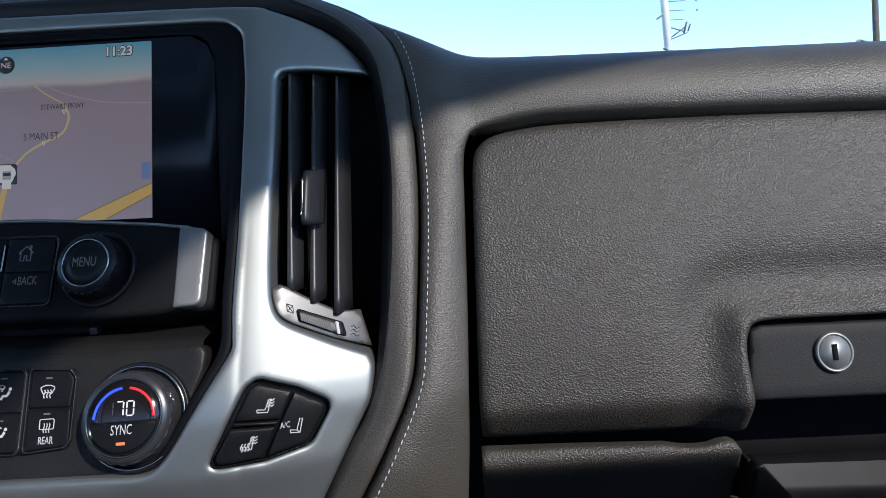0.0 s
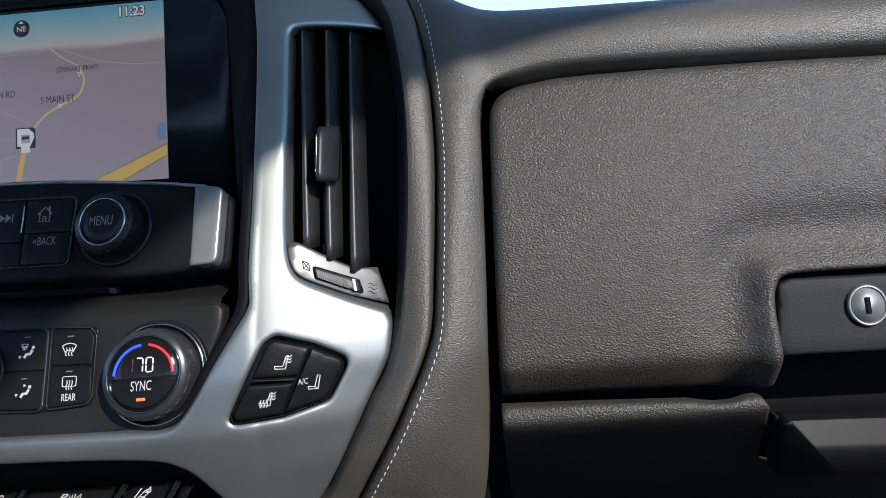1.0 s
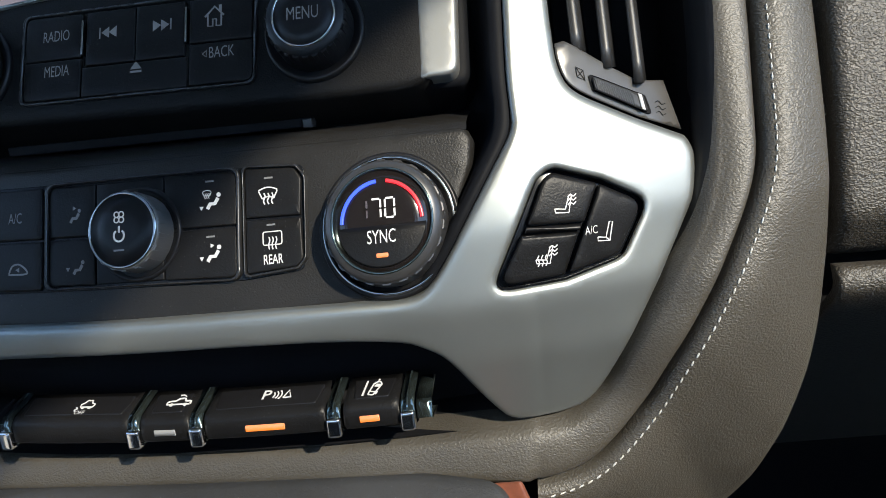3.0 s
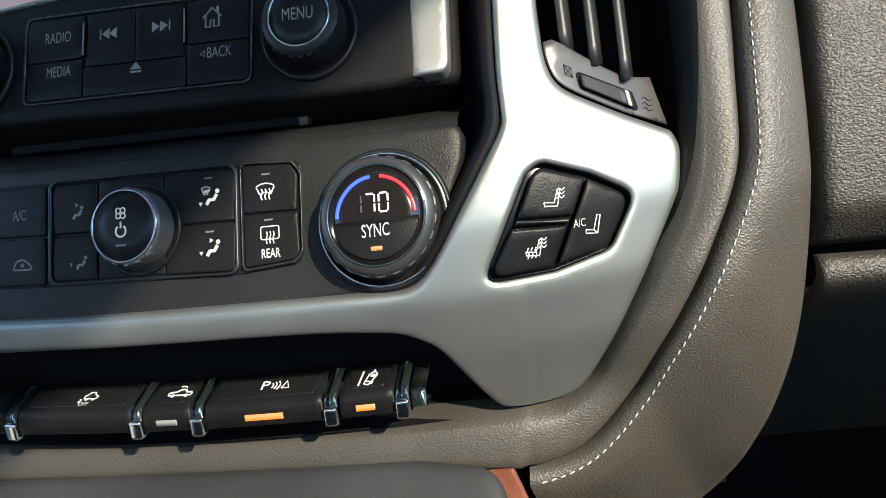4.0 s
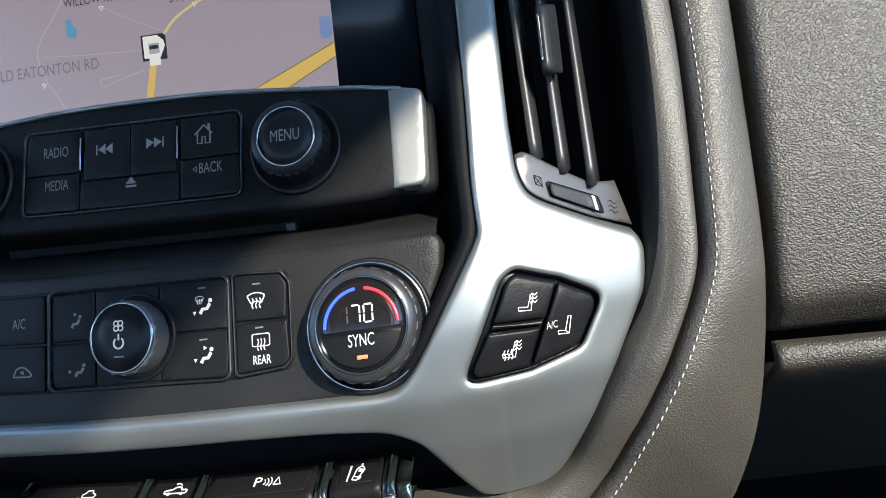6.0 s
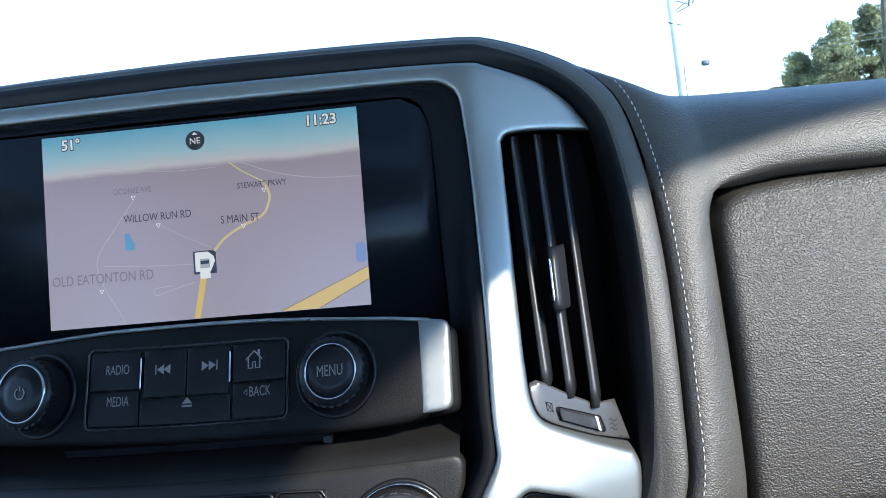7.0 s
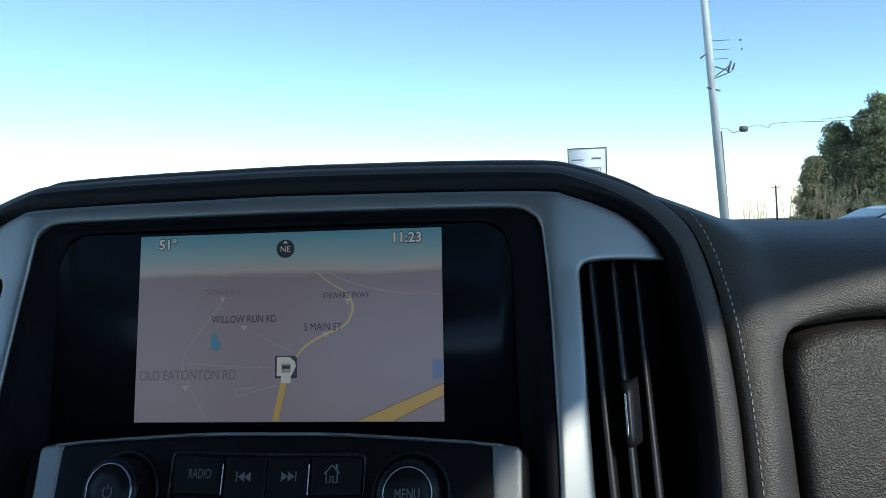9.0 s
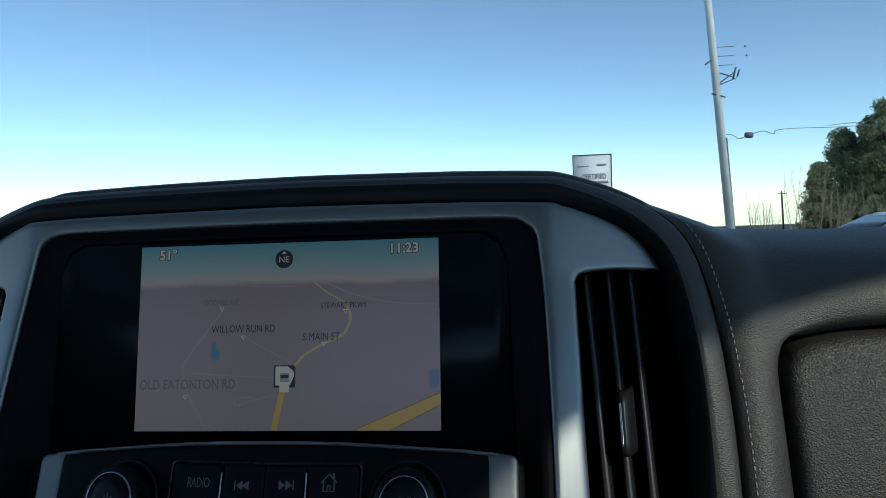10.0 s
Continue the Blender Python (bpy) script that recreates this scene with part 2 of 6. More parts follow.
def plane(origin, up, right=(1, 0, 0)):
    """place() for a flat panel: u along right, v along up, d out of it."""
    o, uu, vv = Vector(origin), Vector(right).normalized(), Vector(up).normalized()
    n = uu.cross(vv).normalized()
    return lambda u, v, d=0.0: o + uu * u + vv * v + n * d


def lifted(f):
    """place() for a curved surface y = f(x, z)."""
    return lambda u, v, d=0.0: Vector((u, f(u, v) - d, v))


def lathe(place, u, v, profile, n=48, ribs=0, rib=0.0, rows=()):
    """A turned body about the axis through (u, v): profile of (radius, height); ribs are cut into the given rows."""
    rails = []
    for k, (r, d) in enumerate(profile):
        ring = []
        for i in range(n):
            a = 2 * math.pi * i / n
            rr = r - (rib if ribs and k in rows and (i * ribs // n + i * ribs * 2 // n) % 2 else 0)
            ring.append(place(u + rr * math.cos(a), v + rr * math.sin(a), d))
        rails.append(ring + [ring[0]])
    bm = loft(rails)
    bmesh.ops.remove_doubles(bm, verts=bm.verts, dist=1e-7)
    return bm


def stroke(place, line, width, h=0.0002, closed=False):
    """A thin printed line of that width."""
    p = np.array(line, float)
    if closed:
        p = np.concatenate([p, p[:1]])
    t = np.gradient(p, axis=0)
    t /= np.maximum(np.linalg.norm(t, axis=1), 1e-12)[:, None]
    nrm = np.stack([-t[:, 1], t[:, 0]], 1) * width / 2
    a, b = p + nrm, p - nrm
    rails = [[place(*q, 0) for q in a], [place(*q, h) for q in a], [place(*q, h) for q in b], [place(*q, 0) for q in b]]
    return loft(rails)


def joined(*bms):
    out = bmesh.new()
    for b in bms:
        me = bpy.data.meshes.new("tmp")
        b.to_mesh(me)
        b.free()
        out.from_mesh(me)
        bpy.data.meshes.remove(me)
    return out


def letters(place, text, u, v, size, h=0.0002, align="CENTER", bold=0.0, squeeze=1.0):
    """Writing in the built-in font, laid on a surface with its middle at (u, v)."""
    cu = bpy.data.curves.new("writing", "FONT")
    cu.body, cu.size, cu.align_x, cu.align_y, cu.extrude, cu.offset = text, size, align, "CENTER", 0.0, bold
    cu.resolution_u = 3
    ob = bpy.data.objects.new("writing", cu)
    scene.collection.objects.link(ob)
    bpy.context.view_layer.update()
    me = bpy.data.meshes.new_from_object(ob.evaluated_get(bpy.context.evaluated_depsgraph_get()))
    bm = bmesh.new()
    bm.from_mesh(me)
    bpy.data.objects.remove(ob)
    bpy.data.curves.remove(cu)
    bpy.data.meshes.remove(me)
    for w in bm.verts:
        w.co = place(u + w.co.x * squeeze, v + w.co.y, h)
    return bm


def block(x0, x1, y0, y1, z0, z1, bev=0.0):
    bm = bmesh.new()
    bmesh.ops.create_cube(bm, size=1)
    for v in bm.verts:
        v.co = Vector(((x0 + x1) / 2 + v.co.x * (x1 - x0), (y0 + y1) / 2 + v.co.y * (y1 - y0), (z0 + z1) / 2 + v.co.z * (z1 - z0)))
    if bev:
        bmesh.ops.bevel(bm, geom=bm.edges[:], offset=bev, segments=2, affect="EDGES")
    return bm


def tube(points, radius, n=8, per=4):
    """A round bar along a smooth line; radius may be a number or one for each end."""
    p = spline(points, per) if len(points) > 2 else np.array(points, float)
    r0, r1 = radius if isinstance(radius, tuple) else (radius, radius)
    verts, faces = [], []
    for i, q in enumerate(p):
        t = Vector(p[min(i + 1, len(p) - 1)] - p[max(i - 1, 0)]).normalized()
        a = t.orthogonal().normalized() if i == 0 else (a - t * a.dot(t)).normalized()
        b = t.cross(a)
        r = r0 + (r1 - r0) * i / (len(p) - 1)
        verts += [Vector(q) + (a * math.cos(2 * math.pi * k / n) + b * math.sin(2 * math.pi * k / n)) * r for k in range(n)]
        if i:
            o = (i - 1) * n
            faces += [(o + k, o + (k + 1) % n, o + n + (k + 1) % n, o + n + k) for k in range(n)]
    faces += [tuple(range(n))[::-1], tuple(range(len(verts) - n, len(verts)))]
    return mesh_of(verts, faces)


# ---- the surfaces of the centre stack ----
MID = -0.006
PROFILE_Z = [1.0, 1.04, 1.07, 1.10, 1.122, 1.150, 1.163, 1.215, 1.33, 1.38, 1.42]
PROFILE_Y = [-0.040, -0.045, -0.050, -0.060, -0.0632, -0.0600, -0.0565, -0.036, 0.013, 0.030, 0.044]
_fine = np.linspace(1.0, 1.42, 211)
_prof = np.interp(_fine, PROFILE_Z, PROFILE_Y)
_prof = np.convolve(np.pad(_prof, 3, mode="edge"), np.hanning(9)[1:-1] / np.hanning(9).sum(), "valid")


def side_share(x):
    over = abs(x - MID) + MID - 0.147
    return min((over + math.hypot(over, 0.0045)) / 2 / 0.069, 1.74)**1.12


def f_trim(x, z):
    """Depth of the silver trim's face: it turns away beside the screen."""
    return float(np.interp(z, _fine, _prof)) - 0.0015 + 0.031 * side_share(x)


def f_cowl(x, z):
    """Depth from which the leather round the trim is raised."""
    return float(np.interp(z, _fine, _prof)) + 0.026 * side_share(x)


def f_door(x, z):
    """Depth of the glove box's face."""
    return -0.024 + 0.307 * (z - 1.126) + 0.09 * (x - 0.27)


def mirror(points):
    return [(2 * MID - x, z) for x, z in points]


def f_bow(x):
    return 0.75 * x * x


def bowed(y0, z0, slope):
    """place() for a panel bowed towards the seats, leaning back by slope; u across, v up from z0."""
    k = math.hypot(1, slope)
    up, nrm = Vector((0, slope / k, 1 / k)), Vector((0, -1 / k, slope / k))
    return lambda u, v, d=0.0: Vector((u, y0 + f_bow(u), z0)) + up * (v * k) + nrm * d


SCREEN = plane((0, 0, 1.25), (0, 0.195, 1))
RADIO = bowed(-0.037, 1.235, 0.43)     # v is z - 1.235
CLIMATE = bowed(-0.0625, 1.167, 0.36)   # v is z - 1.167

# ---- cab shell ----
GROUND = -0.38


def wall(name, bm, mat, label="", category="wall"):
    return tagged(part(name, bm, mat, None, smooth=False), label, category, "", "structure")


def cab_side(name, x, inner, windows):
    """A cab side wall of some thickness with window openings."""
    out = [(0.85, GROUND), (0.85, 1.26), (-0.12, 2.14), (-2.30, 2.14), (-2.30, GROUND)]
    put = lambda u, v, d=0.0: Vector((x - inner * d, u, v))
    return wall(name, slab(put, out, 0.0, 0.06, 0.0, 0.0, windows, back=True), TRIM_DARK, "plain cab side wall with window openings")


# The passenger's window, its roofline curving down to the front.
UPPER = [(0.42, 1.30), (-0.37, 1.778), (-0.61, 1.921), (-0.67, 1.956), (-0.73, 1.986), (-0.79, 2.008), (-0.86, 2.026), (-0.97, 2.045), (-1.25, 2.05)]
LOWER = [(-1.25, 1.38), (0.42, 1.25)]
REAR = [(-1.40, 2.05), (-2.15, 2.00), (-2.15, 1.40), (-1.40, 1.40)]
cab_side("wall_right", 0.93, 1, [UPPER + LOWER, REAR])
cab_side("wall_left", -1.0, -1, [[(0.42, 1.30), (-0.40, 1.95), (-1.25, 2.05), (-1.25, 1.40), (0.42, 1.25)], REAR])
back_window = [(-0.75, 1.45), (0.70, 1.45), (0.66, 1.98), (-0.71, 1.98)]
wall("wall_rear", slab(lambda u, v, d=0.0: Vector((u, -2.24 - d, v)), [(-1.0, GROUND), (0.93, GROUND), (0.93, 2.14), (-1.0, 2.14)], 0.0, 0.06, 0.0, 0.0, [back_window], back=True), TRIM_DARK, "plain rear wall of the cab with its window opening")
wall("ceiling", block(-1.06, 0.99, -2.30, -0.12, 2.14, 2.18), CLOTH, "pale cloth headliner over the cab", "ceiling")
wall("floor", block(-1.06, 0.99, -2.30, 0.85, 0.26, 0.30), CARPET, "dark carpeted cab floor", "floor")
wall("wall_front", block(-1.0, 0.93, 0.79, 0.85, GROUND, 1.20), BLACK_HOLE, "plain dark firewall under the windshield")

glass = bpy.data.materials.new("windshield_glass")
glass.use_nodes = True
gn, gl = glass.node_tree.nodes, glass.node_tree.links
gn.remove(gn["Principled BSDF"])
clear, gloss, blend = gn.new("ShaderNodeBsdfTransparent"), gn.new("ShaderNodeBsdfGlossy"), gn.new("ShaderNodeMixShader")
clear.inputs["Color"].default_value = (0.90, 0.94, 0.93, 1)
gloss.inputs["Roughness"].default_value = 0.0
blend.inputs["Fac"].default_value = 0.03
gl.new(clear.outputs[0], blend.inputs[1])
gl.new(gloss.outputs[0], blend.inputs[2])
gl.new(blend.outputs[0], gn["Material Output"].inputs[0])
ws = plane((0, 0.84, 1.235), (0, -0.96, 0.895))
shield = wall("windshield", slab(ws, box2(-1.0, 0.0, 0.93, 1.31, 0.02), 0.0025, 0.0025, 0.0, 0.0, back=True), glass,
              "clear raked windshield glass", "windshield")
shield.visible_shadow = False

# ---- dashboard: leather cowl, passenger panel, upper pad ----
# Stations round the stack, from below it up the passenger side to the middle of the hood: inner edge, seam.
INNER = [(-0.17, 1.064), (-0.05, 1.066), (0.06, 1.067), (0.1364, 1.0700), (0.1478, 1.0690), (0.1595, 1.0694), (0.1728, 1.0774),
         (0.1825, 1.0930), (0.1936, 1.1138), (0.2009, 1.1277), (0.2090, 1.1427), (0.2143, 1.1636), (0.2165, 1.19), (0.2175, 1.22),
         (0.2180, 1.25), (0.2175, 1.28), (0.2150, 1.305), (0.2107, 1.3276), (0.2068, 1.3359), (0.1997, 1.3447), (0.1881, 1.3543),
         (0.1734, 1.3615), (0.1560, 1.3676), (0.1458, 1.3699), (0.0975, 1.3716), (0.04, 1.3726), (MID, 1.373)]
SEAM = [(-0.17, 1.047), (-0.05, 1.049), (0.06, 1.049), (0.130, 1.0445), (0.1528, 1.0440), (0.1700, 1.0505), (0.1880, 1.0690),
        (0.2000, 1.0885), (0.2120, 1.1089), (0.2225, 1.1290), (0.2310, 1.1470), (0.2362, 1.1637), (0.2380, 1.19), (0.2394, 1.22),
        (0.2400, 1.255), (0.2384, 1.287), (0.2356, 1.310), (0.2310, 1.333), (0.2240, 1.349), (0.2130, 1.3605), (0.1970, 1.3700),
        (0.1790, 1.3775), (0.1600, 1.3835), (0.1454, 1.3855), (0.0975, 1.3875), (0.04, 1.3885), (MID, 1.3890)]
SET_BACK = [0.0] * 16 + [0.0, 0.003, 0.007, 0.012, 0.017, 0.021, 0.024, 0.025, 0.026, 0.026, 0.026]


def ease(t):
    t = min(max(t, 0.0), 1.0)
    return t * t * (3 - 2 * t)


def both_sides(line):
    """Carries a line of stations on over the middle of the hood and down the driver's side."""
    rest = [(2 * MID - p[0], *p[1:]) for p in line[:12:-1]][1:]
    return spline(list(line) + rest, 6)


inner = both_sides(INNER)
seam = both_sides([(x, z, b) for (x, z), b in zip(SEAM, SET_BACK)])


def f_face(x, z):
    """The trim's face with the stack's bow: forward in the middle, low down."""
    g = 1 - min(max((z - 1.20) / 0.1, 0), 1)
    g = g * g * (3 - 2 * g)
    return f_trim(x, z) + 0.75 * (min(x * x, 0.0225) - 0.0225) * g


FACE = lifted(f_face)


def cowl_point(i, w, lift):
    a, m = inner[i], seam[i]
    x, z = a[0] + (m[0] - a[0]) * w, a[1] + (m[1] - a[1]) * w
    low = max(0.0, min(1.0, (1.075 - z) / 0.01)) if abs(x - MID) < 0.15 else 0.0
    base = f_cowl(x, z) * (1 - low) + low * (-0.0530 + 0.3 * f_bow(min(abs(x), 0.15)))
    return Vector((x, base + m[2] * w - lift, z))


dash = thing("dashboard", "dark taupe stitched leather dashboard with a hooded centre cowl", "dashboard")
N = len(inner)
# Round the vent and over the hood: a flat leather strip beside the seam, whose inner edge falls steeply into a black liner.
EDGE_AT = [0.30, 0.30, 0.30, 0.30, 0.30, 0.30, 0.34, 0.36, 0.38, 0.40, 0.41, 0.42, 0.42, 0.42, 0.42, 0.42, 0.42, 0.44, 0.48, 0.54, 0.62, 0.70, 0.76, 0.80, 0.82, 0.82, 0.82]
EDGE_LIFT = [0.0085, 0.0085, 0.0085, 0.0080, 0.0075, 0.0070, 0.0060, 0.0058, 0.0058, 0.0058, 0.0058, 0.0062, 0.0080, 0.0096, 0.0114, 0.0130, 0.0136, 0.0138, 0.0138, 0.0138, 0.0138, 0.0138,
             0.0138, 0.0138, 0.0138, 0.0138, 0.0138]
SEAM_LIFT = [0.0120] * 6 + [0.0112] * 6 + [0.0115, 0.0118, 0.0122, 0.0126, 0.0128] + [0.0130] * 10
strip = spline(list(zip(EDGE_AT, EDGE_LIFT, SEAM_LIFT)), 6)
strip = np.array([strip[min(i, 2 * 26 * 6 - i)] for i in range(N)])


def cowl_row(share, drop, on_strip):
    """A row of the cowl: on_strip, at a share of the flat strip's width; else at a share of the wall inside it."""
    row = []
    for i in range(N):
        w0, e, q = strip[i]
        if on_strip:
            row.append(cowl_point(i, w0 + (1 - w0) * share, e + (q - e) * share - drop))
        else:
            row.append(cowl_point(i, w0 * share, e * ease(share) - drop))
    return row


STRIP = [(0.86, 0.0010, 0), (0.0, 0.0006, 1), (0.12, 0.0, 1), (0.35, -0.0004, 1), (0.62, -0.0005, 1), (0.82, 0.0, 1), (0.91, 0.0012, 1), (0.965, 0.0040, 1), (1.0, 0.0110, 1)]
part("cowl_bolster", loft([cowl_row(*r) for r in STRIP]), LEATHER_FINE, dash, "flat padded leather strip round the centre stack")


def wall_row(low, share):
    """A row of the steep inner wall; the liner's share of it tapers away below the vent."""
    row = []
    for i in range(N):
        b = 0.05 + 0.81 * ease((min(i, 2 * 26 * 6 - i) - 8.5 * 6) / 30)
        v = -0.06 + (b + 0.06) * share if low else b + (0.86 - b) * share
        w0, e, q = strip[i]
        row.append(cowl_point(i, w0 * v, e * ease(v) - float(np.interp(v, [-0.06, 0.0, 0.06, 0.25, 0.5, 0.72, 0.86], [0.030, 0.012, 0.006, 0.0030, 0.0014, 0.0010, 0.0010]))))
    return row


part("cowl_liner", loft([wall_row(True, k / 8) for k in range(9)]), LINER, dash, "smooth black liner inside the cowl")
part("cowl_inner_edge", loft([wall_row(False, k / 6) for k in range(7)]), LEATHER_FINE, dash, "leather wall below the silver trim")


def seam_out(i, off, lift):
    """A point off metres outside the seam."""
    t = seam[min(i + 1, N - 1)][:2] - seam[max(i - 1, 0)][:2]
    t = t / np.linalg.norm(t)
    p = cowl_point(i, 1.0, 0)
    return Vector((p.x + t[1] * off, p.y - lift, p.z - t[0] * off))


# Passenger side of the seam, down to the console, with its edge at the glove box.
OUTER = [(0.158, 0.950), (0.180, 0.950), (0.205, 0.958), (0.226, 0.976), (0.242, 1.008), (0.2535, 1.045), (0.2600, 1.080), (0.2625, 1.115),
         (0.2635, 1.145), (0.2645, 1.182), (0.2650, 1.22), (0.2652, 1.248), (0.2653, 1.268), (0.2661, 1.2800), (0.2695, 1.2895)]
first, last = 3 * 6 + 3, 15 * 6 + 1
outer_line = spline(OUTER, 6)
outer_line = np.array([outer_line[int(round(k))] for k in np.linspace(0, len(outer_line) - 1, last - first + 1)])


def f_outer(z):
    return float(np.interp(z, [0.98, 1.01, 1.04, 1.07, 1.10, 1.13, 1.150, 1.160, 1.176, 1.22, 1.272, 1.30], [0.016, -0.001, -0.013, -0.0205, -0.0248, -0.0262, -0.0255, -0.0230, -0.0175, -0.001, 0.018, 0.026]))


rails = []
for w, lift in ((0, -0.004), (0.0008, 0.0045), (0.002, 0.0095), (0.004, 0.0118), (0.007, 0.0128)):
    rails.append([seam_out(i, w, lift) for i in range(first, last + 1)])
edge = [Vector((x, f_outer(z), z)) for x, z in outer_line]
near = rails[-1]
for s in (0.25, 0.5, 0.75, 0.93):
    rails.append([a.lerp(b, s) - Vector((0, 0.002 * math.sin(math.pi * s), 0)) for a, b in zip(near, edge)])
rails.append([p + Vector((0, 0.0005, 0)) for p in edge])
rails.append([p + Vector((0.0009, 0.0022, 0)) for p in edge])
rails.append([p + Vector((0.0006, 0.035, 0)) for p in edge])
top_edge = [r[-1] for r in rails[1:-2]]
panel_skin = loft(rails)

# Upper pad: one skin from the seam and the side panel's upper edge, with a lip round the glove box, to the passenger's end.
LIP = [tuple(top_edge[-1] + Vector((0.0016, 0.0005, 0.0013))), (0.2745, 0.0256, 1.2932), (0.2800, 0.0270, 1.2956), (0.2870, 0.0285, 1.2976),
       (0.3000, 0.0308, 1.3000), (0.3286, 0.0335, 1.3020), (0.43, 0.044, 1.3008), (0.523, 0.0522, 1.2998), (0.75, 0.073, 1.298), (1.0, 0.095, 1.297)]
TOP_X = [0.19, 0.235, 0.265, 0.30, 0.335, 0.37, 0.45, 1.0]
TOP_Z = [1.3640, 1.3530, 1.3478, 1.3457, 1.3452, 1.3450, 1.3452, 1.3455]
# Rows: share of the height, set-back, and for the first four the roll under the lip.
PAD = [(0.0, 0.035, 0.0096), (0.0, 0.0150, 0.0086), (0.0, 0.0078, 0.0060), (0.0, 0.0028, 0.0028), (0.0, 0.0, 0.0), (0.035, 0.0, 0), (0.10, -0.0005, 0), (0.24, 0.001, 0),
       (0.41, 0.0045, 0), (0.55, 0.0095, 0), (0.66, 0.0155, 0), (0.745, 0.0235, 0), (0.81, 0.033, 0), (0.87, 0.046, 0), (0.935, 0.064, 0),
       (1.0, 0.10, 0), (0.93, 0.18, 0), (0.5, 0.34, 0), (-0.6, 0.62, 0)]
SEAM_SHARE = [0, 0, 0, 0, 0, 0.035, 0.10, 0.24, 0.42, 0.60, 0.75, 0.87, 0.95, 0.99, 1, 1, 1, 1, 1]
up_z = [p[1] for p in SEAM[10:22]]
up_x = [p[0] for p in SEAM[10:22]]
up_b = SET_BACK[10:22]
bottom = [q.copy() for q in top_edge]
n_panel = len(bottom)
bottom += [Vector(p) for p in spline(LIP, 5)]
along = [0.0]
for a, b in zip(bottom, bottom[1:]):
    along.append(along[-1] + (b - a).length)
far = next(d for p, d in zip(bottom, along) if p.x > 0.34)


pad_rails = []
for k, (frac, yoff, roll) in enumerate(PAD):
    zl = 1.291 + SEAM_SHARE[k] * (1.366 - 1.291)
    xl = float(np.interp(zl, up_z, up_x)) + 0.0012
    yl = f_cowl(xl, zl) + float(np.interp(zl, up_z, up_b)) - (0.0095 if k < 15 else 0.0)
    if k > 12:
        yl += (0.004, 0.012, 0.03, 0.10, 0.26, 0.54)[k - 13]
        zl += (0, 0.002, 0.002, -0.008, -0.03, -0.06)[k - 13]
    row = []
    for i, (p, d) in enumerate(zip(bottom, along)):
        top_x = up_x[-2] + 0.004 + (0.34 - up_x[-2] - 0.004) * d / far if d < far else p.x
        if d < far:
            top_x += (p.x - top_x) * ease(d / far)
        up = min(max(frac, 0.0), 1.0) if k < 15 else 1.0
        x = p.x + (top_x - p.x) * up
        z = p.z + frac * (float(np.interp(x, TOP_X, TOP_Z)) - p.z)
        y = p.y + yoff * (1 if k > 3 else 0) + 0.31 * max(z - p.z, 0) * (1 - 0.45 * frac) * (1 - ease((x - 0.262) / 0.075))
        if k < 4:
            if i < n_panel:
                x, y, z = p
            else:
                t = (bottom[min(i + 1, len(bottom) - 1)] - bottom[i - 1]).normalized()
                g = 0.35 + 0.65 * ease((p.z - 1.290) / 0.010)
                x, y, z = p.x + t.z * roll * g, p.y + yoff, p.z - t.x * roll * g
        elif d < 0.06:
            g = 1 - ease(d / 0.06)
            if k == 4:
                g = 0
            elif k < 8:
                g *= frac / 0.24
            if i == 0:
                base = (x, y, z)
            x, y, z = x + (xl - base[0]) * g, y + (yl - base[1]) * g, z + (zl - base[2]) * g
        row.append(Vector((x, y, z)))
    reach = sum(d < 0.13 for d in along)
    for _ in range(min(60, 4 * (k - 4)) if k > 4 else 0):
        row[1:reach] = [row[i] * 0.5 + (row[i - 1] + row[i + 1]) * 0.25 for i in range(1, reach)]
    pad_rails.append(row)
skin = joined(panel_skin, loft(pad_rails))
bmesh.ops.remove_doubles(skin, verts=skin.verts, dist=2e-5)
bmesh.ops.recalc_face_normals(skin, faces=skin.faces)
skin_tree = BVHTree.FromBMesh(skin)
part("passenger_pad", skin, LEATHER, dash, "stitched leather pad over and beside the glove box")

# Top of the hood behind its seam.
lo, hi = 19 * 6, N - 1 - (19 - 13) * 6
hood = [[cowl_point(i, 1.0, -0.0005) + Vector((0, y, z)) for i in range(lo, hi + 1)]
        for y, z in ((0, 0), (0.001, 0.0022), (0.006, 0.0036), (0.02, 0.0046), (0.05, 0.002), (0.12, -0.012), (0.3, -0.06), (0.5, -0.12))]
part("hood_top", loft(hood), LEATHER, dash, "leather top of the cowl hood")

# Stitches along the seam.
stitch_bm = bmesh.new()
bmesh.ops.create_icosphere(stitch_bm, subdivisions=1, radius=1)
for v in stitch_bm.verts:
    v.co = Vector((v.co.x * 0.00145, v.co.y * 0.00042, v.co.z * 0.00036))
stitch_me = bpy.data.meshes.new("stitch")
stitch_bm.to_mesh(stitch_me)
stitch_bm.free()
stitch_me.materials.append(THREAD)
line = []
for i in range(3 * 6 + 5, 20 * 6):
    q = seam_out(i, 0.0058, 0.0)
    met = skin_tree.ray_cast(Vector((q.x, -0.3, q.z)), Vector((0, 1, 0)))[0]
    if met:
        line.append(met - Vector((0, 0.0002, 0)))
run = 0.0
for a, b in zip(line, line[1:]):
    d = b - a
    while run < d.length:
        p = a + d * (run / d.length)
        m = d.to_track_quat("X", "Y").to_matrix().to_4x4()
        st = new("stitch", stitch_me)
        st.parent = dash
        st.matrix_world = Matrix.Translation(p) @ m @ pose(0, 0, 0, 0, 0, 7)
        run += 0.0040
    run -= d.length

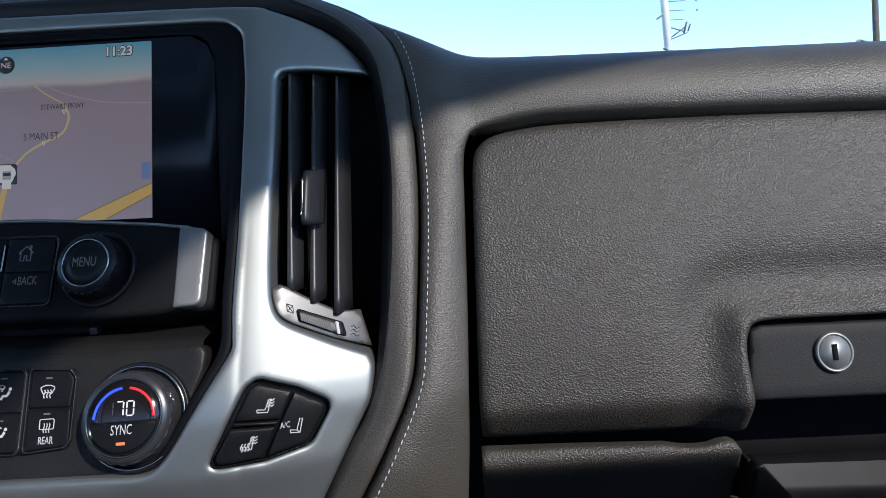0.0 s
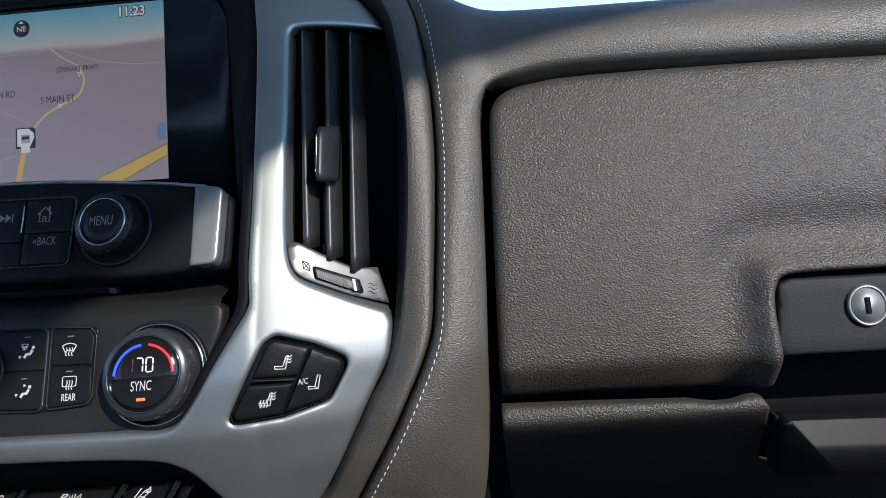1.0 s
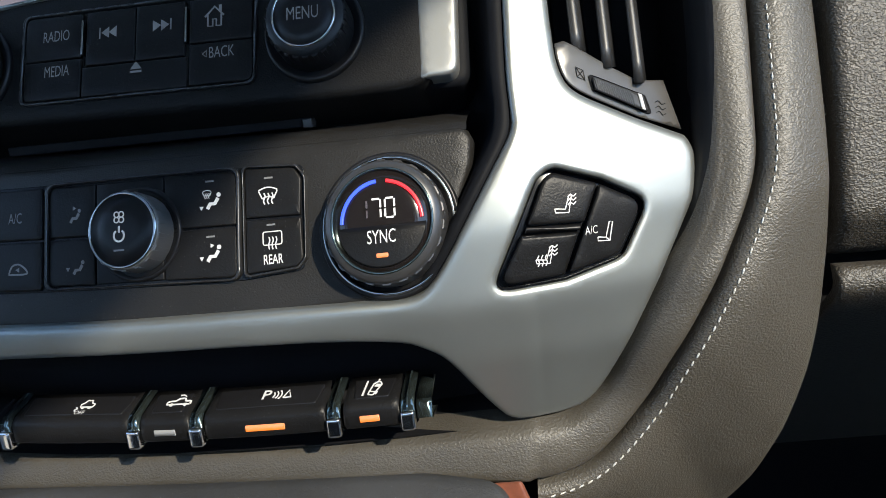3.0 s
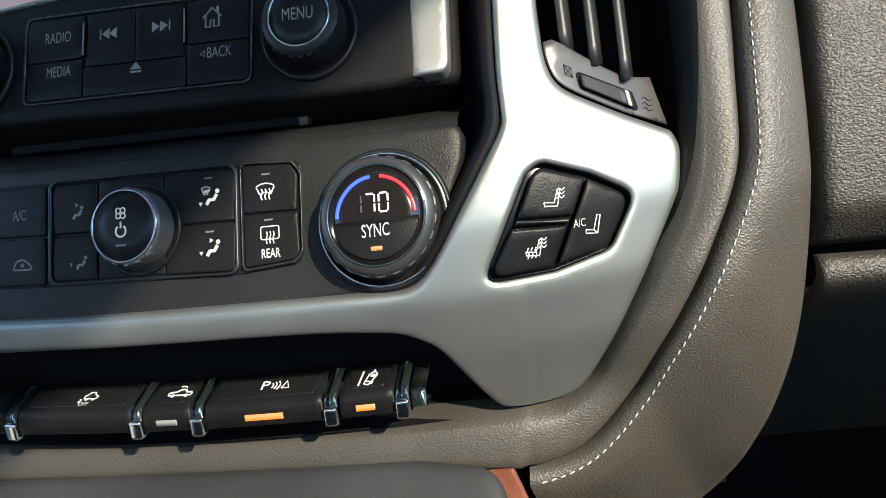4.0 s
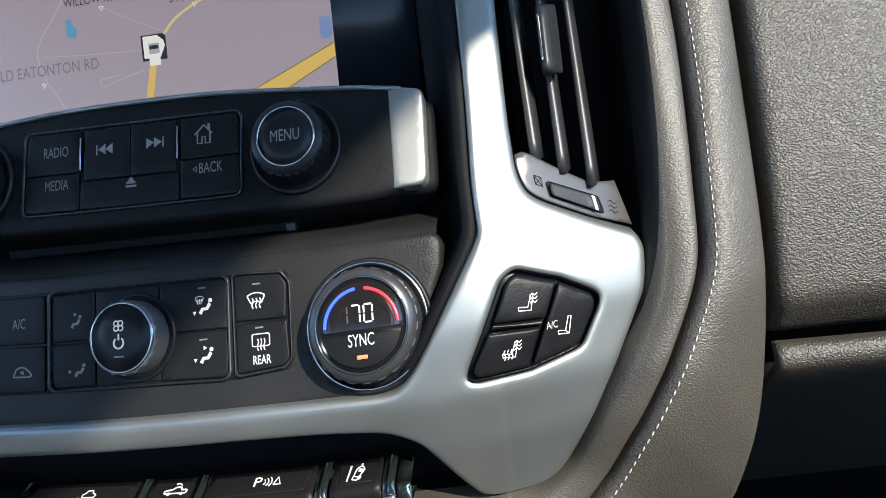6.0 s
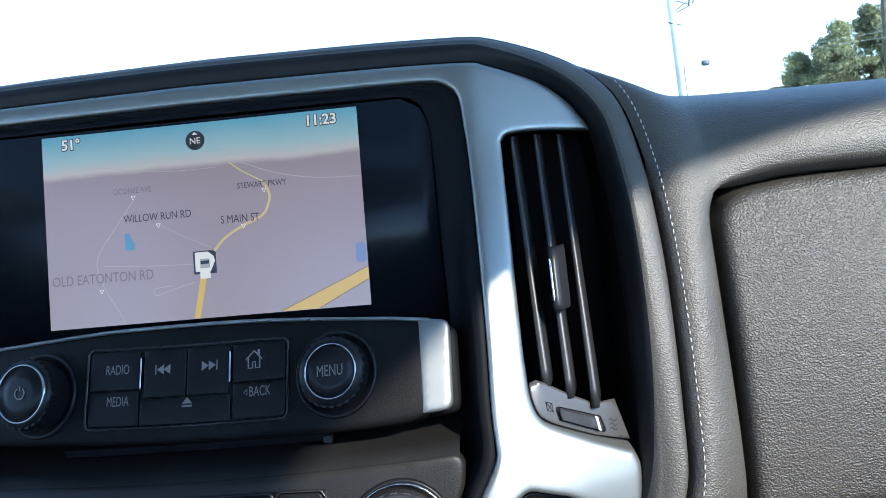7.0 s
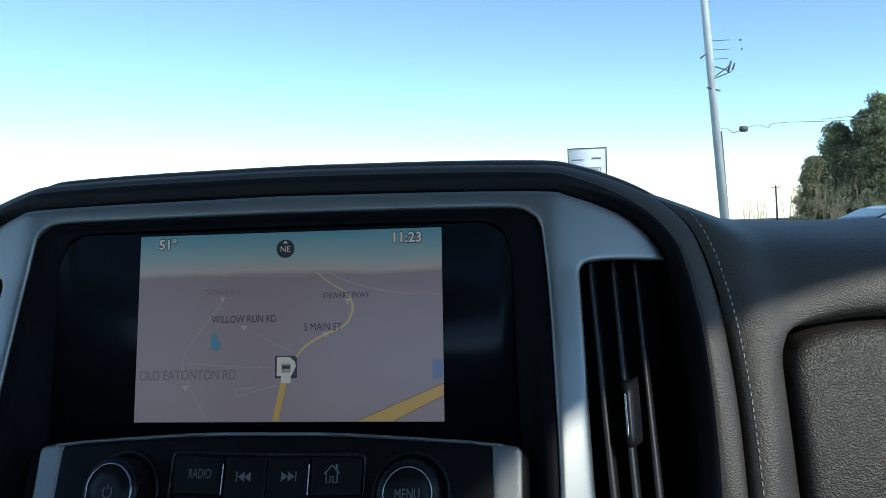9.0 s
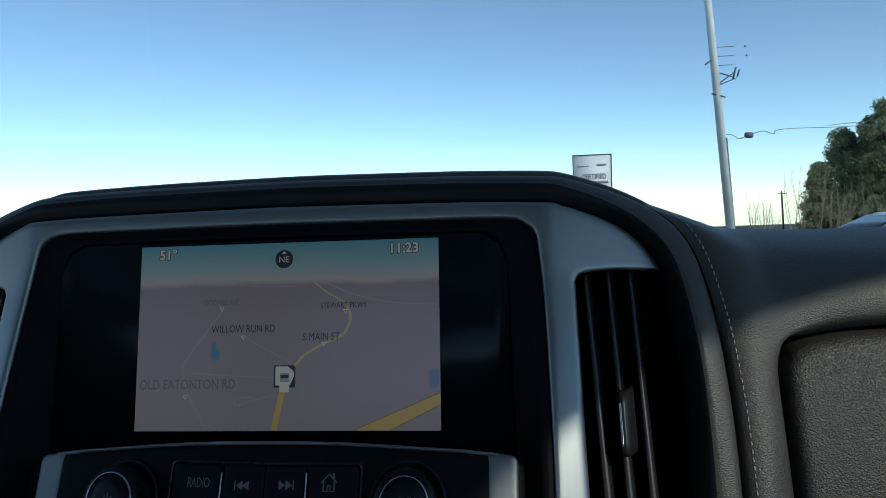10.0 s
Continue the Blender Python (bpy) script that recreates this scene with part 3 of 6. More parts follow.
# Added black sheets: the shade behind the trim, the vents and the glove box.
back = thing("dash_backing", "black backing added for the shade behind the dashboard panels", "dashboard core", kind="structure")
part("shade_panel", block(-0.30, 0.255, 0.075, 0.09, 0.95, 1.34), BLACK_HOLE, back, smooth=False)
part("shade_panel", block(-0.165, 0.150, 0.060, 0.070, 1.30, 1.368), BLACK_HOLE, back, smooth=False)
part("shade_panel", block(0.255, 1.0, 0.105, 0.12, 1.09, 1.312), BLACK_HOLE, back, smooth=False)

# ---- silver trim ----
HALF_OUT = [(MID, 1.1156), (0.0388, 1.1155), (0.0733, 1.1143), (0.0983, 1.1114), (0.1084, 1.1073), (0.1161, 1.1010), (0.1249, 1.0865), (0.1305, 1.0776),
            (0.1366, 1.0706), (0.1478, 1.0690), (0.1595, 1.0694), (0.1666, 1.0715), (0.1728, 1.0774), (0.1825, 1.0930), (0.1936, 1.1138),
            (0.2009, 1.1277), (0.2090, 1.1427), (0.2127, 1.1508), (0.2143, 1.1636), (0.2132, 1.1690), (0.2111, 1.1724)]
HALF_VENT = [(0.1941, 1.1803), (0.1814, 1.1868), (0.1710, 1.1926), (0.1660, 1.1978), (0.1634, 1.2060), (0.1625, 1.2168), (0.1620, 1.2277),
             (0.1616, 1.2572), (0.1615, 1.2908), (0.1611, 1.3225), (0.1618, 1.3275), (0.1660, 1.3303), (0.1830, 1.3308), (0.2107, 1.3285)]
HALF_TOP = [(0.2068, 1.3359), (0.1997, 1.3447), (0.1881, 1.3543), (0.1734, 1.3615), (0.1560, 1.3676), (0.1458, 1.3699), (0.0975, 1.3716), (MID, 1.373)]
HALF_IN = [(MID, 1.1286), (0.0418, 1.1287), (0.0841, 1.1281), (0.1028, 1.1277), (0.1115, 1.1309), (0.1196, 1.1412), (0.1279, 1.1545), (0.1374, 1.1697),
           (0.1450, 1.1825), (0.1453, 1.19), (0.1447, 1.2038), (0.1452, 1.2393), (0.1447, 1.2817), (0.1437, 1.3194), (0.1422, 1.3392), (0.1405, 1.3525),
           (0.1350, 1.3582), (0.1265, 1.3610), (0.0972, 1.3618), (MID, 1.3626)]


def whole(half):
    return np.array(list(half) + mirror(half[:-1])[::-1])


smooth_out = [tuple(p) for p in spline(HALF_OUT, 3)] + [tuple(p) for p in spline(HALF_VENT, 3)] + [tuple(p) for p in spline(HALF_TOP, 4)]
smooth_in = [tuple(p) for p in spline(HALF_IN, 3)]
trim = thing("center_trim", "satin silver painted trim round the centre stack", "trim panel")
SEAT_BED = rpoly([(0.1345, 1.1272), (0.1612, 1.1276), (0.1828, 1.1320), (0.1938, 1.1512), (0.1765, 1.1612), (0.1584, 1.1680), (0.1530, 1.1645)], [0.004, 0.001, 0.007, 0.006, 0.001, 0.008, 0.006])
part("bezel", slab(FACE, whole(smooth_out), 0.0, 0.014, 0.0026, 0.0014, [whole(smooth_in), SEAT_BED]), SILVER, trim)

# ---- display ----
display = thing("touchscreen_display", "colour navigation screen in a gloss black surround", "screen")
A_RIM = [(0.1115, 1.1309), (0.1196, 1.1412), (0.1279, 1.1545), (0.1374, 1.1697), (0.1440, 1.1808), (0.1453, 1.19), (0.1447, 1.2038), (0.1452, 1.2393), (0.1447, 1.2817), (0.1437, 1.3194), (0.1422, 1.3392), (0.1405, 1.3525),
         (0.1350, 1.3582), (0.1265, 1.3610), (0.0972, 1.3618), (MID, 1.3626)]
B_RIM = [(0.1000, 1.1340), (0.1068, 1.1450), (0.1136, 1.1570), (0.1205, 1.1700), (0.1255, 1.1808), (0.1275, 1.19), (0.1275, 1.2038), (0.1270, 1.2393), (0.1260, 1.2817), (0.1255, 1.3194), (0.1245, 1.3380), (0.1215, 1.3480),
         (0.1170, 1.3528), (0.1110, 1.3548), (0.0900, 1.3555), (MID, 1.3560)]


def f_screen(z):
    return 0.195 * (z - 1.25) + 0.001


def full_rim(line):
    return spline(list(line) + mirror(line[:-1])[::-1], 5)


a_rim, b_rim = full_rim(A_RIM), full_rim(B_RIM)
rows = []
for s, k, dy in ((0, 0, 0.010), (0.0, 0, 0.0035), (0.03, 0, 0.0025), (0.28, 0.0, 0.0030), (0.36, 0.06, 0.0035), (0.5, 0.42, 0.002), (0.75, 0.9, 0.0), (1.0, 1.0, 0.0)):
    rows.append([Vector((a[0] + (b[0] - a[0]) * s, f_face(a[0] + (b[0] - a[0]) * s, a[1]) * (1 - k) + f_screen(b[1]) * k + dy, a[1] + (b[1] - a[1]) * s)) for a, b in zip(a_rim, b_rim)])
part("surround", loft(rows), SURROUND, display, "satin black sloping surround")
glass_line = [(-0.1375, -0.012), (0.1258, -0.012), (0.1245, 0.090), (0.120, 0.1005), (0.110, 0.1062), (-0.122, 0.1062), (-0.132, 0.1005), (-0.1365, 0.090)]
part("cover_glass", slab(SCREEN, glass_line, -0.0004, 0.002, 0.0), GLOSS_BLACK, display, "gloss black cover glass")

map_mat = bpy.data.materials.new("lit_map")
map_mat.use_nodes = True
mn, ml = map_mat.node_tree.nodes, map_mat.node_tree.links
mb = mn["Principled BSDF"]
mb.inputs["Base Color"].default_value = (0.02, 0.02, 0.02, 1)
mb.inputs["Roughness"].default_value = 0.22
geo = mn.new("ShaderNodeTexCoord")
sep = mn.new("ShaderNodeSeparateXYZ")
ml.new(geo.outputs["Object"], sep.inputs[0])
rng = mn.new("ShaderNodeMapRange")
rng.inputs["From Min"].default_value, rng.inputs["From Max"].default_value = 1.25, 1.3524
ml.new(sep.outputs["Z"], rng.inputs["Value"])
cloud = mn.new("ShaderNodeTexNoise")
cloud.inputs["Scale"].default_value, cloud.inputs["Detail"].default_value = 35, 3
ml.new(geo.outputs["Object"], cloud.inputs["Vector"])
wob = mn.new("ShaderNodeMath")
wob.operation, wob.inputs[1].default_value, wob.inputs[2].default_value = "MULTIPLY_ADD", 0.05, -0.025
ml.new(cloud.outputs[0], wob.inputs[0])
tot = mn.new("ShaderNodeMath")
tot.operation = "ADD"
ml.new(rng.outputs[0], tot.inputs[0])
ml.new(wob.outputs[0], tot.inputs[1])
ramp = mn.new("ShaderNodeValToRGB")
cr = ramp.color_ramp
cr.elements[0].position, cr.elements[0].color = 0.0, (0.42, 0.37, 0.46, 1)
cr.elements[1].position, cr.elements[1].color = 1.0, (0.12, 0.42, 0.62, 1)
for at, col in ((0.60, (0.40, 0.34, 0.43, 1)), (0.765, (0.36, 0.31, 0.38, 1)), (0.795, (0.60, 0.58, 0.62, 1)), (0.86, (0.38, 0.58, 0.68, 1))):
    e = cr.elements.new(at)
    e.color = col
ml.new(tot.outputs[0], ramp.inputs[0])
ml.new(ramp.outputs[0], mb.inputs["Emission Color"])
mb.inputs["Emission Strength"].default_value = SCREEN_POWER
screen = part("screen", slab(SCREEN, box2(-0.087, 0.0, 0.087, 0.1044, 0.0004), 0.0002, 0.0004, 0.0), map_mat, display, "lit road map in lilac and blue", smooth=False)


def lit(name, colour):
    return glow(name, colour, SCREEN_POWER)


M_YELLOW, M_EDGE, M_BLACK, M_WHITE, M_GREY = (lit("map_yellow", (0.80, 0.56, 0.14)), lit("map_yellow_edge", (0.30, 0.20, 0.05)), lit("map_black", (0.012, 0.012, 0.02)),
                                              lit("map_white", (0.95, 0.97, 1.0)), lit("map_grey", (0.20, 0.17, 0.22)))
M_LIGHT, M_POND, M_PALE = lit("map_light_road", (0.50, 0.46, 0.52)), lit("map_pond", (0.10, 0.36, 0.62)), lit("map_route", (0.74, 0.62, 0.30))


def sv(z):
    return (z - 1.25) / 0.981


def on_map(name, bm, mat, label=""):
    return part(name, bm, mat, screen, label, smooth=False)


def mline(name, pts, w, mat, h):
    return on_map(name, stroke(lambda u, v, d=0: SCREEN(u, v, 0.0002 + d), spline(pts, 5), w, h), mat)


LIFT = lambda u, v, d=0.0: SCREEN(u, v, 0.0002 + d)
mline("side_road", [(-0.060, 0.086), (-0.020, 0.080), (0.010, 0.0795)], 0.0003, M_LIGHT, 0.0001)
mline("side_road", [(0.0225, 0.0812), (0.040, 0.0740), (0.062, 0.0690), (0.0865, 0.0675)], 0.0005, M_LIGHT, 0.0001)
mline("side_road", [(-0.037, 0.066), (-0.048, 0.052), (-0.0590, 0.036), (-0.0565, 0.022), (-0.050, 0.010), (-0.045, 0.001)], 0.0006, M_LIGHT, 0.0001)
mline("side_road", [(-0.024, 0.052), (-0.012, 0.045), (0.004, 0.037)], 0.0004, M_LIGHT, 0.0001)
mline("side_road", [(-0.056, 0.032), (-0.030, 0.030), (-0.006, 0.029)], 0.0004, M_LIGHT, 0.0001)
mline("side_road", [(-0.006, 0.0195), (-0.018, 0.0165), (-0.027, 0.0140), (-0.028, 0.0175), (-0.018, 0.0185)], 0.0006, M_LIGHT, 0.0001)
mline("route_road", [(0.0165, 0.0815), (0.0235, 0.0760), (0.0345, 0.0695)], 0.0007, M_PALE, 0.00015)
mline("route_road", [(0.0345, 0.0690), (0.0372, 0.0630), (0.0365, 0.0575), (0.0325, 0.0515), (0.0220, 0.0470), (0.0120, 0.0415), (0.0055, 0.0350)], 0.0013, M_PALE, 0.00015)
mline("route_road", [(-0.0010, 0.0225), (-0.0030, 0.0130), (-0.0058, 0.0004)], 0.0034, M_YELLOW, 0.00015)
on_map("highway", slab(LIFT, [(0.0395, 0.0003), (0.0600, 0.0003), (0.0869, 0.0135), (0.0869, 0.0200)], 0.0001, 0, 0), M_YELLOW)
mline("highway_edge", [(0.0395, 0.0004), (0.063, 0.0101), (0.0869, 0.0200)], 0.0005, M_EDGE, 0.00018)
mline("highway_edge", [(0.0600, 0.0004), (0.073, 0.0068), (0.0869, 0.0135)], 0.0005, M_EDGE, 0.00018)
on_map("pond", slab(LIFT, rpoly([(-0.0432, 0.0480), (-0.0405, 0.0488), (-0.0400, 0.0455), (-0.0378, 0.0430), (-0.0385, 0.0390), (-0.0430, 0.0395)], 0.0015), 0.0001, 0, 0), M_POND)
on_map("shield", slab(LIFT, rpoly([(0.0810, 0.0225), (0.0865, 0.0225), (0.0865, 0.0325), (0.0810, 0.0325)], 0.002), 0.0001, 0, 0), lit("map_shield", (0.20, 0.30, 0.62)))
for text, u, z, size, mat in (("OCONEE AVE", -0.0375, 1.3198, 0.0044, M_GREY), ("STEWART PKWY", 0.0335, 1.3168, 0.0045, M_BLACK), ("WILLOW RUN RD", -0.0244, 1.3049, 0.0059, M_BLACK),
                              ("S MAIN ST", 0.0206, 1.2999, 0.0060, M_BLACK), ("OLD EATONTON RD", -0.0565, 1.2749, 0.0076, M_GREY)):
    on_map("road_name", letters(SCREEN, text, u, sv(z), size, 0.00045, squeeze=0.78), mat)
for u, z in ((-0.0372, 1.3160), (0.0345, 1.3135), (-0.0242, 1.3002), (0.0222, 1.2958), (-0.0575, 1.2680)):
    v = sv(z)
    on_map("road_marker", stroke(LIFT, [(u - 0.0011, v + 0.001), (u + 0.0011, v + 0.001), (u, v - 0.0011), (u - 0.0011, v + 0.001)], 0.0004, 0.0002), M_WHITE)
on_map("clock", letters(SCREEN, "11:23", 0.0676, sv(1.3472), 0.0078, 0.0004, bold=0.0006), M_BLACK)
on_map("clock", letters(SCREEN, "11:23", 0.0676, sv(1.3472), 0.0078, 0.0006, bold=0.00018), M_WHITE)
on_map("temperature", letters(SCREEN, "51°", -0.0704, sv(1.3472), 0.0078, 0.0004, bold=0.0006), M_BLACK)
on_map("temperature", letters(SCREEN, "51°", -0.0704, sv(1.3472), 0.0078, 0.0006, bold=0.00018), M_WHITE)
on_map("compass", slab(LIFT, circ(-0.0012, sv(1.3432), 0.0052), 0.0001, 0, 0), M_BLACK)
on_map("compass_mark", letters(SCREEN, "NE", -0.0012, sv(1.3428), 0.0048, 0.0006), M_WHITE)
on_map("compass_mark", slab(LIFT, [(-0.0026, sv(1.3462)), (0.0002, sv(1.3462)), (-0.0012, sv(1.3476))], 0.0004, 0, 0), M_WHITE)
cv = sv(1.2788)
on_map("vehicle_marker", slab(LIFT, box2(-0.0062, cv - 0.0060, 0.0062, cv + 0.0062, 0.0004), 0.0001, 0, 0), M_BLACK)
on_map("vehicle_marker", slab(LIFT, rpoly([(-0.0052, cv - 0.0048), (0.0030, cv - 0.0048), (0.0056, cv + 0.0004), (0.0050, cv + 0.0030), (0.0020, cv + 0.0056), (-0.0052, cv + 0.0056)], 0.0006), 0.0002, 0, 0), M_WHITE)
on_map("vehicle_marker", slab(LIFT, box2(-0.0025, cv - 0.0030, 0.0027, cv + 0.0020, 0.0006), 0.0003, 0, 0), lit("map_car_grey", (0.45, 0.48, 0.52)))
on_map("vehicle_marker", slab(LIFT, box2(-0.0022, cv - 0.0008, 0.0024, cv + 0.0010, 0.0003), 0.0004, 0, 0), M_BLACK)
on_map("vehicle_marker", slab(LIFT, box2(-0.0027, cv - 0.0085, 0.0027, cv - 0.0046, 0.0006), 0.0004, 0, 0), M_WHITE)


# ---- knobs, buttons, prints ----
def raised(place, d0):
    return lambda u, v, d=0.0: place(u, v, d0 + d)


def knob_ribs(place, u, v, r, d0, d1, count, width, high, mat, owner):
    """Raised ribs round a knob's side."""
    for k in range(count):
        a = 2 * math.pi * (k + 0.5) / count
        c, s = math.cos(a), math.sin(a)
        at = lambda rr, w, d: place(u + rr * c - w * s, v + rr * s + w * c, d)
        w, t = width / 2, width * 0.28
        low = [at(r - 0.0006, -w, d0), at(r + high, -t, d0), at(r + high, t, d0), at(r - 0.0006, w, d0)]
        top = [at(r - 0.0008, -w, d1), at(r + high * 0.6, -t, d1 - high * 0.4), at(r + high * 0.6, t, d1 - high * 0.4), at(r - 0.0008, w, d1)]
        part("rib", mesh_of(low + top, [(0, 1, 5, 4), (1, 2, 6, 5), (2, 3, 7, 6), (4, 5, 6, 7)]), mat, owner, smooth=False)


def knob(name, place, u, v, r, d, owner, label, base, ring_mat, top_mat, ribs=26, grip=SATIN_BLACK, ring=1.0):
    """A ribbed rotary knob: collar, grip, bright ring, cap."""
    k = part(name, lathe(place, u, v, [(r * 1.02, 0.0012), (r * 1.02, d * 0.55), (r * 0.995, d * 0.80), (r * max(0.94, 0.87 * ring), d * 0.93), (r * 0.80 * ring, d * 0.97)], 96),
             grip, owner, label)
    knob_ribs(place, u, v, r * 1.0, 0.0015, d * 0.88, ribs, r * 0.17, r * 0.026, grip, k)
    part("collar", lathe(place, u, v, [(base, -0.001), (base, 0.0012), (base * 0.985, 0.0022), (base * 0.93, 0.0026), (base * 0.88, 0.0012), (r * 0.9, 0.0008)], 64), ring_mat, k)
    part("bright_ring", lathe(place, u, v, [(r * 0.86 * ring, d * 0.94), (r * 0.845 * ring, d * 1.0), (r * 0.815 * ring, d * 1.02), (r * 0.79 * ring, d * 0.99), (r * 0.785 * ring, d * 0.9)], 64), SMOKED, k, "thin chrome ring")
    part("cap", lathe(place, u, v, [(r * 0.79 * ring, d * 0.95), (r * 0.785 * ring, d * 0.985), (r * 0.4, d * 1.0), (0.00001, d * 1.003)], 64), top_mat, k)
    return k


radio = thing("radio_control_panel", "black radio panel with two knobs and silver ends below the screen", "control panel")
TOP = [(-0.1185, 0.0106), (-0.108, 0.0120), (-0.0954, 0.0136), (-0.0435, 0.0180), (0.0, 0.0190), (0.0435, 0.0180), (0.0954, 0.0136), (0.108, 0.0120), (0.1185, 0.0106)]
BOT = [(0.1185, -0.0295), (0.108, -0.0325), (0.09, -0.0334), (0.0215, -0.0328), (-0.05, -0.0312), (-0.108, -0.030), (-0.1185, -0.028)]
part("panel_body", slab(RADIO, list(spline(TOP[::-1], 3)) + list(spline(BOT[::-1], 3)), 0.0, 0.045, 0.0035, 0.008), RADIO_BLACK, radio)
part("end_backing", slab(RADIO, rpoly([(-0.1400, -0.0300), (0.1308, -0.0315), (0.1312, 0.0075), (-0.1410, 0.0075)], 0.006), -0.007, 0.035, 0.003, 0.008), SURROUND, radio)
for s in (1, -1):
    cap = [(s * 0.1128, 0.0112), (s * 0.1278, 0.0088), (s * 0.1268, -0.0300), (s * 0.1128, -0.0302)]
    part("end_cap", slab(RADIO, rpoly(cap, [0.0006, 0.0045, 0.0050, 0.0006], 8), 0.0004, 0.009, 0.0014, 0.003), CAP_SILVER, radio, "brushed silver end cap")
part("top_trim", slab(RADIO, [tuple(p) for p in spline(TOP, 3)] + [(u, v - 0.0016) for u, v in spline(TOP, 3)[::-1]], 0.0006, 0.004, 0.0005), CAP_SILVER, radio, "thin silver edge along the top")

part("button_rim", slab(RADIO, rpoly([(-0.0480, -0.0253), (0.0512, -0.0263), (0.0520, 0.0092), (-0.0480, 0.0102)], 0.004), 0.0016, 0.0003, 0.0006, 0.006,
                        [rpoly([(-0.0467, -0.0243), (0.0501, -0.0252), (0.0508, 0.0082), (-0.0467, 0.0092)], 0.0032)]), RIM, radio)


def radio_button(pts, r=0.002, h=0.0013):
    return part("button", slab(RADIO, rpoly(pts, r), h, 0.0004, 0.0007, 0.004), BUTTON, radio)


def prints(owner, bm, mat=None, name="icon"):
    return part(name, bm, mat or ICON, owner, smooth=False)


RP = raised(RADIO, 0.0013)
b = radio_button([(-0.0462, -0.0085), (-0.0206, -0.0088), (-0.0206, 0.0082), (-0.0462, 0.0088)], [0.0004, 0.0004, 0.0004, 0.003])
prints(b, letters(RP, "RADIO", -0.0318, 0.0002, 0.0060, squeeze=0.66), ICON_DIM)
b = radio_button([(-0.0462, -0.0238), (-0.0206, -0.0242), (-0.0206, -0.0092), (-0.0462, -0.0089)], [0.003, 0.0004, 0.0004, 0.0004])
prints(b, letters(RP, "MEDIA", -0.0310, -0.0135, 0.0060, squeeze=0.64), ICON_DIM)
b = radio_button([(-0.0186, -0.0125), (0.0024, -0.0128), (0.0024, 0.0080), (-0.0186, 0.0082)], 0.0004)


def tri(x, y, w, hgt):
    return [(x, y), (x + w, y + hgt), (x + w, y - hgt)] if w > 0 else [(x, y), (x + w, y - hgt), (x + w, y + hgt)]


prints(b, joined(slab(RP, tri(-0.0118, -0.0006, 0.0033, 0.0021), 0.0002, 0, 0), slab(RP, tri(-0.0086, -0.0006, 0.0033, 0.0021), 0.0002, 0, 0),
                 slab(RP, box2(-0.0127, -0.0027, -0.0122, 0.0015, 0.0001), 0.0002, 0, 0)), ICON_DIM)
b = radio_button([(0.0028, -0.0128), (0.0230, -0.0130), (0.0230, 0.0078), (0.0028, 0.0080)], 0.0004)
prints(b, joined(slab(RP, tri(0.0134, -0.0004, -0.0033, 0.0021), 0.0002, 0, 0), slab(RP, tri(0.0168, -0.0004, -0.0033, 0.0021), 0.0002, 0, 0),
                 slab(RP, box2(0.0172, -0.0025, 0.0177, 0.0017, 0.0001), 0.0002, 0, 0)), ICON_DIM)
b = radio_button([(-0.0200, -0.0242), (0.0240, -0.0248), (0.0240, -0.0134), (-0.0200, -0.0130)], 0.0004)
prints(b, joined(slab(RP, [(0.0010, -0.0160), (0.0058, -0.0160), (0.0034, -0.0132)], 0.0002, 0, 0), slab(RP, box2(0.0010, -0.0174, 0.0058, -0.0166, 0.0001), 0.0002, 0, 0)), ICON_DIM)
b = radio_button([(0.0250, -0.0088), (0.0500, -0.0090), (0.0500, 0.0076), (0.0250, 0.0078)], [0.0004, 0.0004, 0.003, 0.0004])
prints(b, joined(stroke(RP, [(0.0314, 0.0005), (0.0352, 0.0042), (0.0390, 0.0005)], 0.0007), stroke(RP, [(0.0325, 0.0012), (0.0325, -0.0032), (0.0345, -0.0032), (0.0345, -0.0006), (0.0359, -0.0006), (0.0359, -0.0032), (0.0379, -0.0032), (0.0379, 0.0012)], 0.0006),
                 slab(RP, box2(0.0369, 0.0022, 0.0380, 0.0046, 0.0001), 0.0002, 0, 0)), ICON_DIM)
b = radio_button([(0.0250, -0.0245), (0.0500, -0.0248), (0.0500, -0.0094), (0.0250, -0.0092)], [0.0004, 0.003, 0.0004, 0.0004])
prints(b, joined(letters(RP, "BACK", 0.0380, -0.0134, 0.0060, squeeze=0.66), stroke(RP, [(0.0305, -0.0134), (0.0320, -0.0122), (0.0320, -0.0146), (0.0305, -0.0134)], 0.0003)), ICON_DIM)
for u in (-0.0196, 0.0240):
    part("chrome_divider", slab(RADIO, box2(u - 0.0004, -0.0085, u + 0.0004, 0.0050, 0.0003), 0.0026, 0.001, 0.0004), SMOKED, radio, "thin chrome divider")
m = knob("knob", RADIO, 0.0740, -0.0092, 0.0148, 0.0140, radio, "black ribbed rotary knob with a thin chrome ring", 0.0190, SATIN_BLACK, SATIN_BLACK, ring=0.93)
prints(m, letters(raised(RADIO, 0.0143), "MENU", 0.0740, -0.0092, 0.0066, squeeze=0.66), ICON_DIM)
m = knob("knob", RADIO, -0.0715, -0.0090, 0.0148, 0.0165, radio, "black ribbed rotary knob with a thin chrome ring", 0.0190, SATIN_BLACK, SATIN_BLACK)
arc = lambda x, y, r, a0, a1, n=14: [(x + r * math.cos(radians(a0 + (a1 - a0) * i / n)), y + r * math.sin(radians(a0 + (a1 - a0) * i / n))) for i in range(n + 1)]
KP = raised(RADIO, 0.0168)
